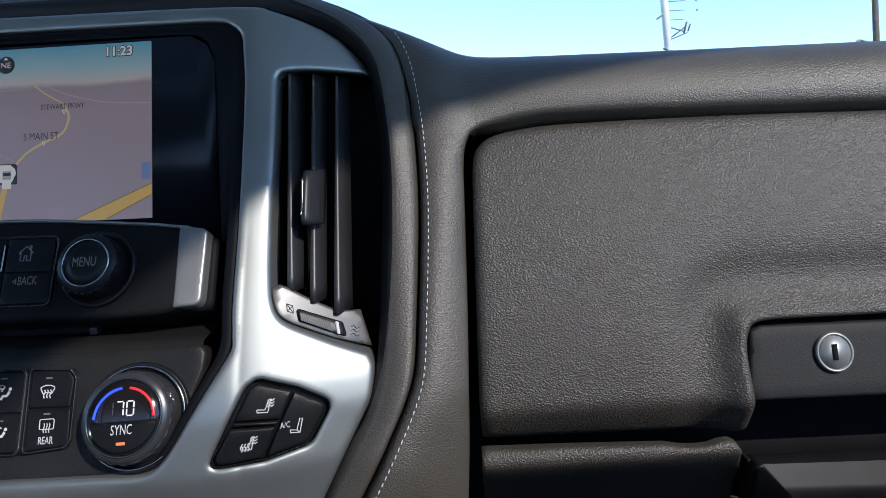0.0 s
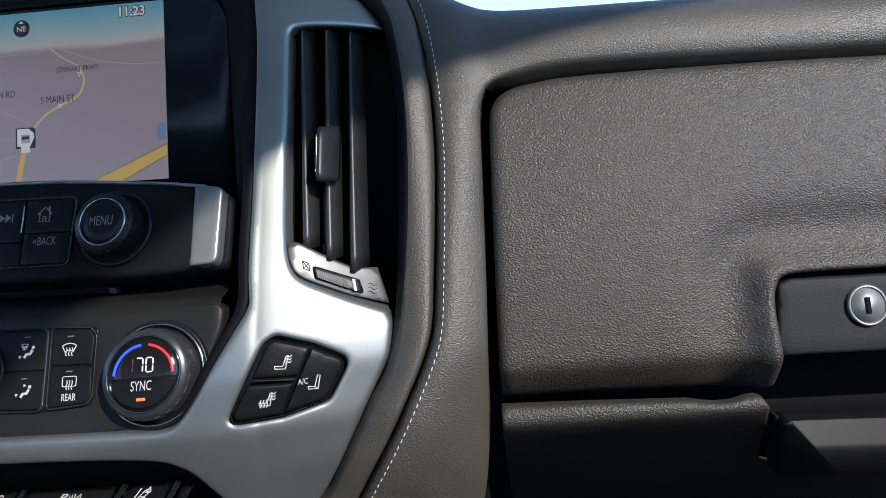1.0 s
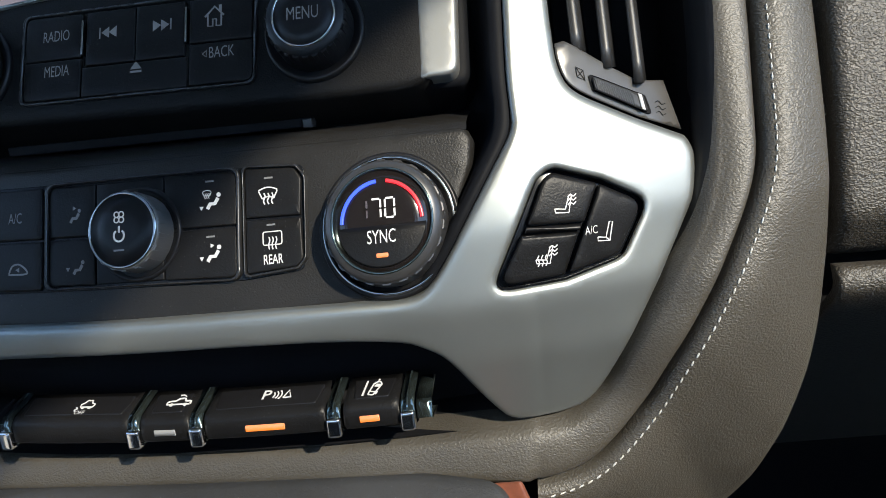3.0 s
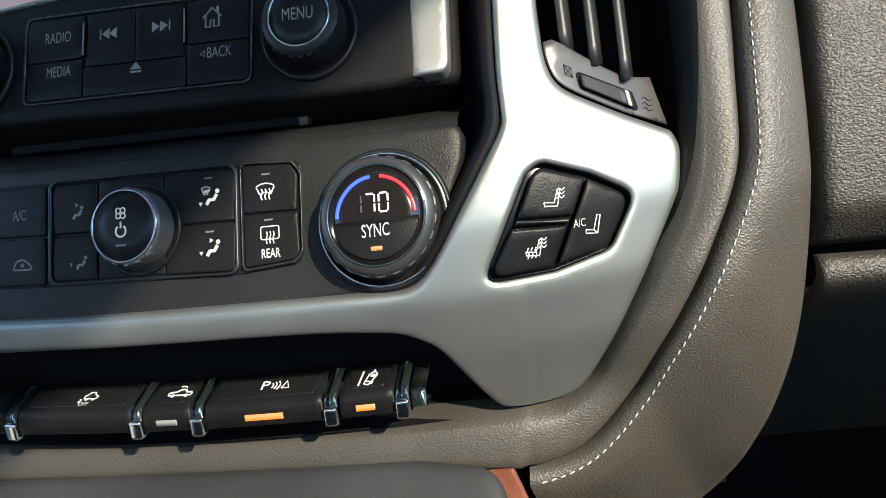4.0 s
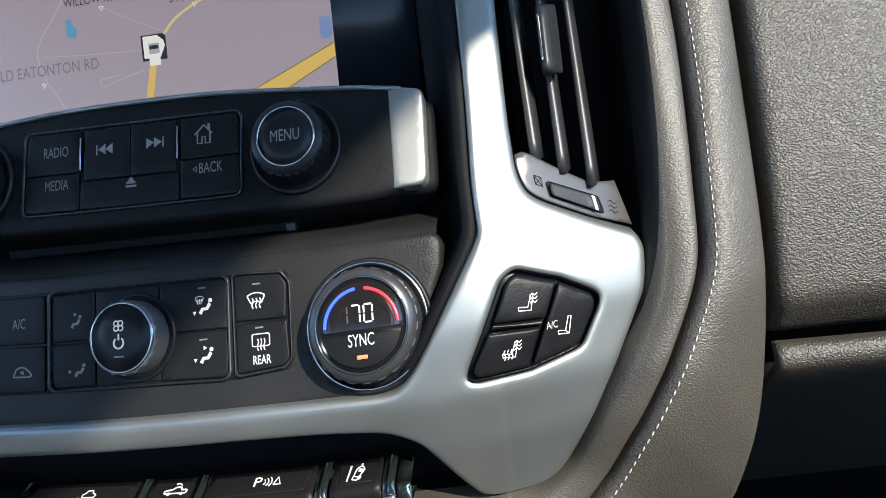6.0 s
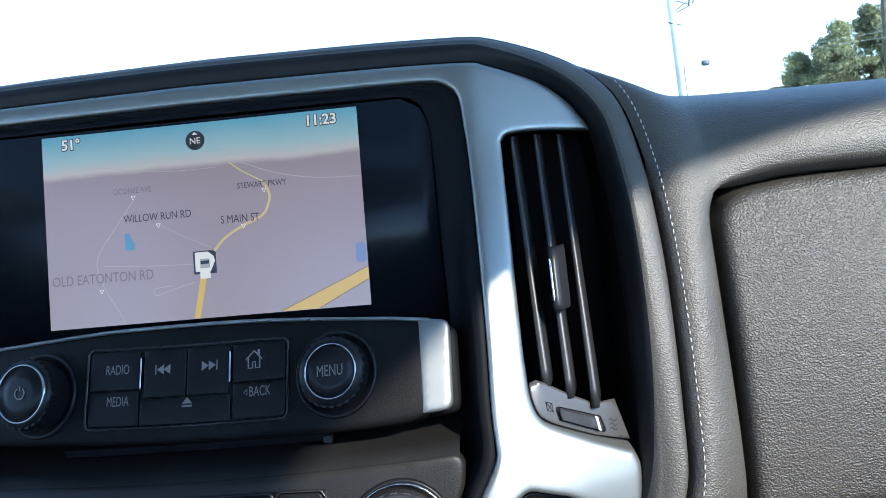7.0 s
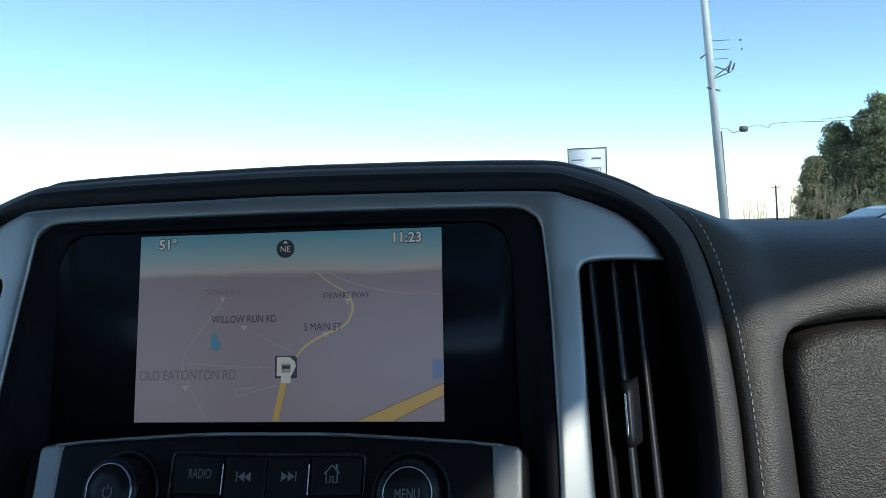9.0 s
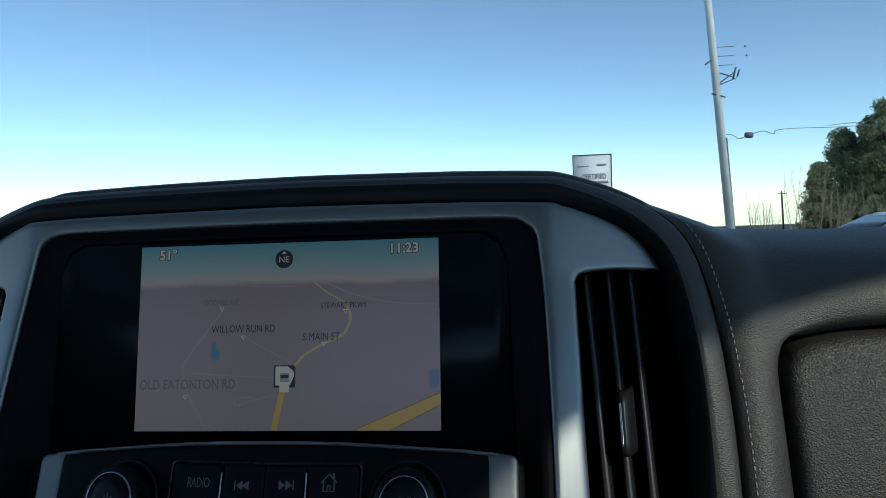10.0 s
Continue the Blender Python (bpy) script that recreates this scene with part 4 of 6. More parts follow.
prints(m, joined(stroke(KP, arc(-0.0715, -0.0090, 0.0024, 125, 415), 0.0005), stroke(KP, [(-0.0715, -0.0080), (-0.0715, -0.0058)], 0.0005)), ICON_DIM)

# ---- climate panel with the disc slot above it ----
climate = thing("climate_panel", "black climate panel with two rotary knobs and a disc slot", "control panel")
EDGE = [(0.1290, 0.0172), (0.1306, 0.0140), (0.1298, 0.0050), (0.1240, -0.0100), (0.1172, -0.0240), (0.1085, -0.0362), (0.1010, -0.0396)]
outline = [(0.1262, 0.0189)] + EDGE + [(0.05, -0.0408), (-0.06, -0.0408)] + [(2 * MID - x, v) for x, v in EDGE[::-1]] + [(-0.1355, 0.0190)]
part("panel_body", slab(CLIMATE, np.array(outline)[::-1], 0.0, 0.012, 0.0026, 0.0055), PLASTIC, climate)
slot_rows = []
for y, z in ((0.0, 1.1842), (0.003, 1.1868), (0.012, 1.1885), (0.034, 1.1895), (0.046, 1.1900)):
    slot_rows.append([Vector((x, -0.0557 + f_bow(x) * (1 - y / 0.06) + y, z)) for x in np.linspace(-0.140, 0.1285, 50)])
part("slot_shelf", loft(slot_rows), PLASTIC, climate, "black shelf under the radio panel")
part("disc_slot", slab(lambda u, v, d=0.0: Vector((u, -0.0285 + f_bow(u) * 0.45 - d, v)), box2(-0.071, 1.1905, 0.0660, 1.1945, 0.001), 0.0035, 0.002, 0.0007, 0.01), BLACK_HOLE, climate, "thin disc slot")
part("slot_tab", slab(lambda u, v, d=0.0: Vector((u, -0.0320 + f_bow(u) * 0.45 - d, v)), box2(0.0622, 1.1902, 0.0664, 1.1938, 0.0006), 0.0022, 0.002, 0.0005), SLAT, climate)


def climate_button(pts, r, h=0.0016):
    b = part("button", slab(CLIMATE, rpoly(pts, r), h, 0.0006, 0.0008, 0.0045), BUTTON, climate)
    return b


def bezel_ring(pts, r, w=0.0015, h=0.0027):
    out = rpoly(pts, r, 5)
    c = out.mean(0)
    ins = c + (out - c) * (1 - w / np.maximum(np.linalg.norm(out - c, axis=1), 1e-9))[:, None]
    return part("button_rim", slab(CLIMATE, out, h, 0.0003, 0.0006, 0.0, [ins]), RIM, climate, "raised rim round the mode buttons")


part("button_bed", slab(CLIMATE, rpoly([(-0.0650, -0.0270), (0.0450, -0.0280), (0.0672, -0.0262), (0.0680, 0.0110), (0.0435, 0.0118), (-0.0650, 0.0122)], 0.003), 0.0004, 0.0002, 0.0003, 0.006), GLOSS_BLACK, climate)
bezel_ring([(-0.0352, -0.0268), (0.0440, -0.0280), (0.0444, 0.0120), (-0.0352, 0.0122)], 0.0042)
bezel_ring([(0.0449, -0.0276), (0.0652, -0.0260), (0.0684, -0.0226), (0.0688, 0.0066), (0.0654, 0.0112), (0.0449, 0.0122)], 0.0026, 0.0011, 0.0024)
CP = raised(CLIMATE, 0.0016)


def seated(x, y, s=1.0):
    """The small sitting figure sign of air direction buttons, as plain strokes."""
    return [slab(CP, circ(x + 0.0021 * s, y + 0.0020 * s, 0.0007 * s, 10), 0.0002, 0, 0),
            stroke(CP, [(x + 0.0019 * s, y + 0.0010 * s), (x + 0.0008 * s, y - 0.0007 * s), (x - 0.0008 * s, y - 0.0007 * s), (x - 0.0017 * s, y - 0.0022 * s)], 0.0011 * s)]


def arrow(x, y, dx, dy):
    n = (-dy * 0.55, dx * 0.55)
    return slab(CP, [(x + dx, y + dy), (x + n[0], y + n[1]), (x - n[0], y - n[1])], 0.0002, 0, 0)


def fan_screen(x, y, s=1.0):
    """The windscreen sign with three wavy heat lines."""
    out = [stroke(CP, arc(x, y - 0.0024 * s, 0.0050 * s, 125, 55, 10), 0.00036 * s), stroke(CP, arc(x, y - 0.0026 * s, 0.0026 * s, 130, 50, 8), 0.00036 * s)]
    for k in (-1, 1):
        out.append(stroke(CP, [(x + k * 0.0028 * s, y + 0.0016 * s), (x + k * 0.0017 * s, y - 0.0006 * s)], 0.00036 * s))
    for k in (-0.0012, 0, 0.0012):
        out.append(stroke(CP, spline([(x + k * s, y + 0.0010 * s), (x + (k + 0.0003) * s, y), (x + (k - 0.0002) * s, y - 0.0012 * s), (x + (k + 0.0002) * s, y - 0.0022 * s)], 4), 0.00036 * s))
    return out


def dash_mark(b, x, y):
    prints(b, slab(CP, box2(x - 0.0016, y - 0.0003, x + 0.0016, y + 0.0003, 0.0001), 0.0002, 0, 0), ICON_DIM, "status_lamp")


b = climate_button([(0.0145, -0.0082), (0.0426, -0.0084), (0.0430, 0.0106), (0.0145, 0.0112)], [0.0005, 0.0005, 0.003, 0.0005])
prints(b, joined(*seated(0.0335, 0.0005, 1.15), *fan_screen(0.0314, 0.0030, 0.62), arrow(0.0292, -0.0010, 0, -0.0014)))
dash_mark(b, 0.0325, 0.0078)
b = climate_button([(0.0145, -0.0258), (0.0424, -0.0268), (0.0426, -0.0090), (0.0145, -0.0088)], [0.0005, 0.003, 0.0005, 0.0005])
prints(b, joined(*seated(0.0333, -0.0180, 1.15), arrow(0.0325, -0.0150, 0.0014, 0), arrow(0.0290, -0.0188, 0, -0.0014)))
dash_mark(b, 0.0325, -0.0118)
b = climate_button([(-0.0336, -0.0080), (-0.0140, -0.0081), (-0.0140, 0.0108), (-0.0336, 0.0108)], [0.0005, 0.0005, 0.0005, 0.003])
prints(b, joined(*seated(-0.0225, -0.0005, 1.0), arrow(-0.0232, 0.0025, 0.0014, 0)), ICON_DIM)
b = climate_button([(-0.0336, -0.0256), (-0.0140, -0.0257), (-0.0140, -0.0087), (-0.0336, -0.0086)], [0.003, 0.0005, 0.0005, 0.0005])
prints(b, joined(*seated(-0.0210, -0.0192, 1.0), arrow(-0.0252, -0.0190, 0, -0.0014)), ICON_DIM)
part("center_panel", slab(CLIMATE, box2(-0.0135, -0.0256, 0.0140, 0.0108, 0.0005), 0.0013, 0.0004, 0.0005, 0.006), BUTTON, climate)
b = climate_button([(0.0458, -0.0066), (0.0664, -0.0070), (0.0672, 0.0060), (0.0645, 0.0100), (0.0458, 0.0110)], [0.0005, 0.0005, 0.003, 0.003, 0.001])
prints(b, joined(*fan_screen(0.0547, 0.0004, 1.25)))
dash_mark(b, 0.0550, 0.0070)
b = climate_button([(0.0458, -0.0262), (0.0648, -0.0248), (0.0672, -0.0225), (0.0666, -0.0078), (0.0458, -0.0074)], [0.001, 0.003, 0.003, 0.0005, 0.0005])
rear = [stroke(CP, box2(0.0524, -0.0166, 0.0594, -0.0120, 0.0008), 0.00038, closed=True)]
for k in (-0.0013, 0, 0.0013):
    rear.append(stroke(CP, spline([(0.0559 + k, -0.0138), (0.0562 + k, -0.0150), (0.0557 + k, -0.0166), (0.0560 + k, -0.0182)], 4), 0.0004))
prints(b, joined(*rear, letters(CP, "REAR", 0.0560, -0.0218, 0.0047, bold=0.00006, squeeze=0.66)))
dash_mark(b, 0.0555, -0.0096)
b = climate_button([(-0.0640, -0.0078), (-0.0370, -0.0080), (-0.0370, 0.0110), (-0.0640, 0.0110)], 0.001)
prints(b, letters(CP, "A/C", -0.0488, 0.0002, 0.0056, squeeze=0.68), ICON_DIM)
b = climate_button([(-0.0640, -0.0262), (-0.0370, -0.0266), (-0.0370, -0.0086), (-0.0640, -0.0084)], 0.001)
prints(b, joined(stroke(CP, spline([(-0.0515, -0.0200), (-0.0500, -0.0172), (-0.0470, -0.0166), (-0.0440, -0.0184), (-0.0436, -0.0202), (-0.0515, -0.0202)], 4), 0.0006), arrow(-0.0468, -0.0186, -0.0016, 0)), ICON_DIM)

fan = knob("fan_knob", CLIMATE, 0.0042, -0.0086, 0.0137, 0.0125, climate, "ribbed fan speed knob with a chrome ring", 0.0172, SATIN_BLACK, SATIN_BLACK, 18, GRIP, 1.13)
KF = raised(CLIMATE, 0.0127)
petals = [slab(KF, circ(0.0035 + 0.0013 * math.cos(a), -0.0042 + 0.0013 * math.sin(a), 0.00115, 12), 0.0002, 0, 0, 0, [circ(0.0035 + 0.0013 * math.cos(a), -0.0042 + 0.0013 * math.sin(a), 0.00075, 12)]) for a in (0.8, 2.35, 3.9, 5.5)]
prints(fan, joined(*petals, stroke(KF, arc(0.0035, -0.0105, 0.0020, 125, 415), 0.0006), stroke(KF, [(0.0035, -0.0095), (0.0035, -0.0072)], 0.0006)))
prints(fan, slab(KF, box2(0.0015, -0.0158, 0.0055, -0.0152, 0.0001), 0.0002, 0, 0), ICON_DIM, "status_lamp")

TU, TV = 0.0990, -0.0140
temp = part("temperature_knob", lathe(CLIMATE, TU, TV, [(0.0213, 0.0012), (0.0211, 0.0070), (0.0208, 0.0104), (0.0204, 0.0122), (0.0196, 0.0132), (0.0178, 0.0138)], 120),
            KNOB_DARK, climate, "large ribbed temperature knob with a lit dial")
knob_ribs(CLIMATE, TU, TV, 0.0209, 0.0030, 0.0112, 22, 0.0042, 0.0004, KNOB_DARK, temp)
part("collar", lathe(CLIMATE, TU, TV, [(0.0258, -0.001), (0.0258, 0.0010), (0.0254, 0.0020), (0.0244, 0.0024), (0.0236, 0.0014), (0.020, 0.0008)], 72), SATIN_BLACK, temp)
part("collar_ring", lathe(CLIMATE, TU, TV, [(0.0243, 0.0008), (0.0242, 0.0026), (0.0238, 0.0034), (0.0230, 0.0030), (0.0226, 0.0006)], 72), SMOKED, temp, "smoked chrome ring")
part("bright_ring", lathe(CLIMATE, TU, TV, [(0.0180, 0.0130), (0.0178, 0.0141), (0.0174, 0.0145), (0.0170, 0.0141), (0.0167, 0.0125)], 72), DARK_CHROME, temp)
part("dial", lathe(CLIMATE, TU, TV, [(0.0170, 0.0125), (0.0168, 0.0134), (0.010, 0.0137), (0.00001, 0.0138)], 64), DIAL, temp, "gloss black dial")
KT = raised(CLIMATE, 0.0139)
part("sync_button", slab(KT, [(TU + 0.0152 * math.cos(radians(a)), TV - 0.0016 + 0.0138 * math.sin(radians(a))) for a in range(180, 361, 10)], 0.0005, 0.0002, 0.0004), BUTTON, temp)
part("blue_arc", stroke(KT, arc(TU, TV - 0.0006, 0.0139, 178, 96), 0.0012), BLUE_ARC, temp, "glowing blue arc")
part("red_arc", stroke(KT, arc(TU, TV - 0.0006, 0.0139, 82, 2), 0.0012), RED_ARC, temp, "glowing red arc")
KD = raised(CLIMATE, 0.0142)
dx, dy = TU + 0.0006, TV + 0.0040


def seven(x, lit):
    """A digit of seven bars; lit names those that glow."""
    w, h, g = 0.0016, 0.0032, 0.0003
    bars = {"a": ((x - w + g, dy + h), (x + w - g, dy + h)), "b": ((x + w, dy + h - g), (x + w, dy + g)), "c": ((x + w, dy - g), (x + w, dy - h + g)),
            "d": ((x - w + g, dy - h), (x + w - g, dy - h)), "e": ((x - w, dy - g), (x - w, dy - h + g)), "f": ((x - w, dy + h - g), (x - w, dy + g))}
    return [stroke(KD, bars[k], 0.0006) for k in lit]


part("digits", joined(*seven(dx - 0.0024, "abc"), *seven(dx + 0.0024, "abcdef")), DIGIT, temp, "lit digits 70", smooth=False)
part("ghost_digit", joined(*seven(dx - 0.0072, "bc")), GHOST, temp, "dim unlit digit bars", smooth=False)
prints(temp, letters(KD, "SYNC", TU - 0.0002, TV - 0.0056, 0.0064, 0.0006, squeeze=0.62))
part("lamp", slab(KD, box2(TU - 0.0022, TV - 0.0122, TU + 0.0018, TV - 0.0108, 0.0003), 0.0006, 0, 0), AMBER, temp, "lit amber lamp")

# ---- switch row ----
bar = thing("switch_bar", "row of black push switches with chrome dividers under the silver trim", "switch panel")
# Recess behind the switches; the trim overhang's shade is in its near-black colour.
part("switch_recess_shade", loft([[Vector((x, -0.075 + f_bow(min(abs(x), 0.15)) + y, z)) for x in np.linspace(-0.17, 0.134, 44)] for y, z in
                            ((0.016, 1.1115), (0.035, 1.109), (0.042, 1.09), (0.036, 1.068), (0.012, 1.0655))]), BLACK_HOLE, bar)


def switch_piece(x0, x1, grow=0.0):
    """A push switch with a flat front, a rounded nose and a top that slopes back."""
    sect = [(0.0160, 1.0778), (0.004, 1.0778 - grow), (0.0012, 1.0786 - grow), (0.0 - grow, 1.0800), (0.0 - grow, 1.0858), (0.0008 - grow, 1.0876), (0.0025, 1.0890 + grow),
            (0.0095, 1.0910 + grow), (0.0160, 1.0928 + grow)]
    xs = [x0, x0, x0 + 0.0006] + list(np.linspace(x0 + 0.003, x1 - 0.003, 6)) + [x1 - 0.0006, x1, x1]
    rails = []
    for j, x in enumerate(xs):
        k = 0.0006 if j in (0, 1, len(xs) - 2, len(xs) - 1) else 0.0
        rails.append([Vector((x, -0.0785 + f_bow(x) + y + k, z - (k if z > 1.08 else -k))) for y, z in sect])
    bm = loft(rails)
    bmesh.ops.holes_fill(bm, edges=bm.edges)
    return bm


def f_switch(u, v, d=0.0):
    """The switches' front and sloping top as one sheet: v up the front, then back over the top."""
    if v < 0:
        return Vector((u, -0.0785 + f_bow(u) - d, 1.0870 + v))
    return Vector((u, -0.0768 + f_bow(u) + v * 0.96, 1.0887 + v * 0.27 + d))


spans = [(-0.128, -0.0675), (-0.0625, -0.0100), (-0.0052, 0.0152), (0.0210, 0.0682), (0.0748, 0.0960)]
switches = []
for x0, x1 in spans:
    s = part("switch", switch_piece(x0, x1), BUTTON, bar)
    part("top_panel", slab(f_switch, rpoly([(x0 + 0.004, 0.002), (x1 - 0.004, 0.002), (x1 - 0.0025, 0.0125), (x0 + 0.0025, 0.0125)], 0.001), 0.0005, 0.0003, 0.0004), SATIN_BLACK, s)
    switches.append(s)
part("end_cap", switch_piece(0.1020, 0.1080, -0.0016), DARK_CHROME, bar, "rounded smoked end cap")
for x in (-0.0650, -0.0076, 0.0181, 0.0715, 0.0992):
    part("chrome_divider", switch_piece(x - 0.0026, x + 0.0026, 0.0008), DARK_CHROME, bar, "smoked chrome divider")
    part("chrome_tip", slab(f_switch, box2(x - 0.0027, -0.0100, x + 0.0027, -0.0022, 0.0014), 0.0024, 0.0006, 0.0010), CHROME, bar, "bright chrome divider tip")
for k, x0, x1, mat in ((2, 0.0007, 0.0093, LED_OFF), (3, 0.0374, 0.0525, AMBER), (4, 0.0811, 0.0884, AMBER)):
    part("lamp_window", slab(f_switch, box2(x0, -0.0054, x1, -0.0030, 0.0002), 0.0004, 0.0002, 0.0), mat, switches[k], "lit amber lamp" if mat is AMBER else "unlit lamp window")
SP = lambda u, v, d=0.0: f_switch(u, v, d + 0.0006)


def car_side(x, y, s):
    return [stroke(SP, spline([(x - 0.0050 * s, y - 0.0012 * s), (x - 0.0048 * s, y + 0.0004 * s), (x - 0.0018 * s, y + 0.0010 * s), (x - 0.0004 * s, y + 0.0022 * s), (x + 0.0020 * s, y + 0.0022 * s), (x + 0.0026 * s, y + 0.0008 * s), (x + 0.0050 * s, y + 0.0006 * s), (x + 0.0050 * s, y - 0.0012 * s)], 3), 0.0007),
            stroke(SP, [(x - 0.0050 * s, y - 0.0012 * s), (x + 0.0050 * s, y - 0.0012 * s)], 0.0006), slab(SP, circ(x - 0.003 * s, y - 0.0014 * s, 0.0009 * s, 10), 0.0002, 0, 0), slab(SP, circ(x + 0.003 * s, y - 0.0014 * s, 0.0009 * s, 10), 0.0002, 0, 0)]


prints(switches[1], joined(letters(SP, "OFF", -0.0330, 0.0028, 0.0030, squeeze=0.85), stroke(SP, rpoly([(-0.0345, 0.0062), (-0.0290, 0.0062), (-0.0286, 0.0078), (-0.0302, 0.0084), (-0.0308, 0.0100), (-0.0330, 0.0100), (-0.0338, 0.0084), (-0.0348, 0.0078)], 0.0003), 0.0005, closed=True),
                           slab(SP, box2(-0.0338, 0.0052, -0.0326, 0.0064, 0.0002), 0.0002, 0, 0), slab(SP, box2(-0.0308, 0.0052, -0.0296, 0.0064, 0.0002), 0.0002, 0, 0),
                           stroke(SP, spline([(-0.0352, 0.0036), (-0.0362, 0.0044), (-0.0352, 0.0052), (-0.0362, 0.0060)], 3), 0.0005)))
prints(switches[2], joined(*car_side(0.0082, 0.0070, 0.95), stroke(SP, arc(0.0082, 0.0092, 0.0020, 20, 120, 6), 0.0005)))
prints(switches[3], joined(letters(SP, "P", 0.0435, 0.0078, 0.0072, bold=0.0001), stroke(SP, arc(0.0448, 0.0078, 0.0020, -45, 45, 6), 0.0005), stroke(SP, arc(0.0454, 0.0078, 0.0028, -45, 45, 6), 0.0005),
                           stroke(SP, arc(0.0462, 0.0078, 0.0034, -45, 45, 6), 0.0005), stroke(SP, [(0.0505, 0.0060), (0.0535, 0.0060), (0.0520, 0.0100), (0.0505, 0.0060)], 0.0006)))
prints(switches[4], joined(stroke(SP, [(0.0818, 0.0026), (0.0826, 0.0112)], 0.0007), stroke(SP, rpoly([(0.0838, 0.0034), (0.0858, 0.0028), (0.0884, 0.0086), (0.0876, 0.0104), (0.0864, 0.0102), (0.0852, 0.0092)], 0.0004), 0.0005, closed=True),
                           slab(SP, [(0.0856, 0.0078), (0.0876, 0.0072), (0.0882, 0.0086), (0.0862, 0.0092)], 0.0002, 0, 0), stroke(SP, [(0.0846, 0.0050), (0.0866, 0.0045)], 0.0005),
                           stroke(SP, [(0.0868, 0.0108), (0.0872, 0.0118)], 0.0006), stroke(SP, [(0.0866, 0.0030), (0.0874, 0.0046)], 0.0005)))

# ---- seat switches in the trim ----
seat = thing("seat_switch_cluster", "three black heated and cooled seat buttons set in silver trim", "switch panel")
part("switch_bed", slab(FACE, SEAT_BED, -0.0034, 0.0004, 0.0004, 0.004), GLOSS_BLACK, seat)
GP = raised(FACE, 0.0006)


def seat_icon(x, z, waves=False):
    """A seat drawn in outline, with wavy heat lines through its back and, with waves, its cushion."""
    line = [(-0.0042, -0.0008), (-0.0004, -0.0014), (0.0012, 0.0032), (0.0021, 0.0030), (0.0008, -0.0028), (-0.0040, -0.0022), (-0.0042, -0.0008)]
    out = [stroke(GP, [(x + u, z + v) for u, v in line], 0.00042)]
    for k in range(3):
        u, v = x + 0.0020 + 0.0001 * k, z + 0.0002 + 0.0014 * k
        out.append(stroke(GP, spline([(u - 0.0014, v - 0.0003), (u - 0.0003, v + 0.0005), (u + 0.0006, v - 0.0003), (u + 0.0017, v + 0.0005)], 3), 0.0004))
    if waves:
        for k in range(3):
            u = x - 0.0036 + 0.0014 * k
            out.append(stroke(GP, spline([(u, z - 0.0034), (u + 0.0006, z - 0.0020), (u, z - 0.0006), (u + 0.0006, z + 0.0006)], 3), 0.00042))
    return out


b = part("button", slab(FACE, rpoly([(0.1484, 1.1492), (0.1692, 1.1474), (0.1748, 1.1600), (0.1586, 1.1660), (0.1552, 1.1640)], [0.0010, 0.0008, 0.0008, 0.006, 0.006]), 0.0006, 0.0040, 0.0012, 0.003), BUTTON, seat)
prints(b, joined(*seat_icon(0.1630, 1.1545)))
b = part("button", slab(FACE, rpoly([(0.1368, 1.1290), (0.1608, 1.1294), (0.1668, 1.1438), (0.1462, 1.1456)], [0.0032, 0.0008, 0.0008, 0.0008]), 0.0006, 0.0040, 0.0012, 0.003), BUTTON, seat)
prints(b, joined(*seat_icon(0.1550, 1.1375, True)))
b = part("button", slab(FACE, rpoly([(0.1622, 1.1296), (0.1814, 1.1336), (0.1914, 1.1508), (0.1758, 1.1596)], [0.0008, 0.006, 0.005, 0.0008]), 0.0006, 0.0040, 0.0012, 0.003), BUTTON, seat)
prints(b, joined(letters(GP, "A/C", 0.1716, 1.1440, 0.0043, squeeze=0.66), stroke(GP, [(0.1738, 1.1412), (0.1768, 1.1406), (0.1784, 1.1462), (0.1796, 1.1460), (0.1782, 1.1392), (0.1738, 1.1398), (0.1738, 1.1412)], 0.00045),
                 stroke(GP, [(0.1768, 1.1406), (0.1782, 1.1392)], 0.0004)))
part("divider_bar", slab(FACE, rpoly([(0.1474, 1.1463), (0.1674, 1.1446), (0.1684, 1.1466), (0.1482, 1.1484)], 0.0003), -0.0002, 0.0030, 0.0004), SATIN_BLACK, seat)


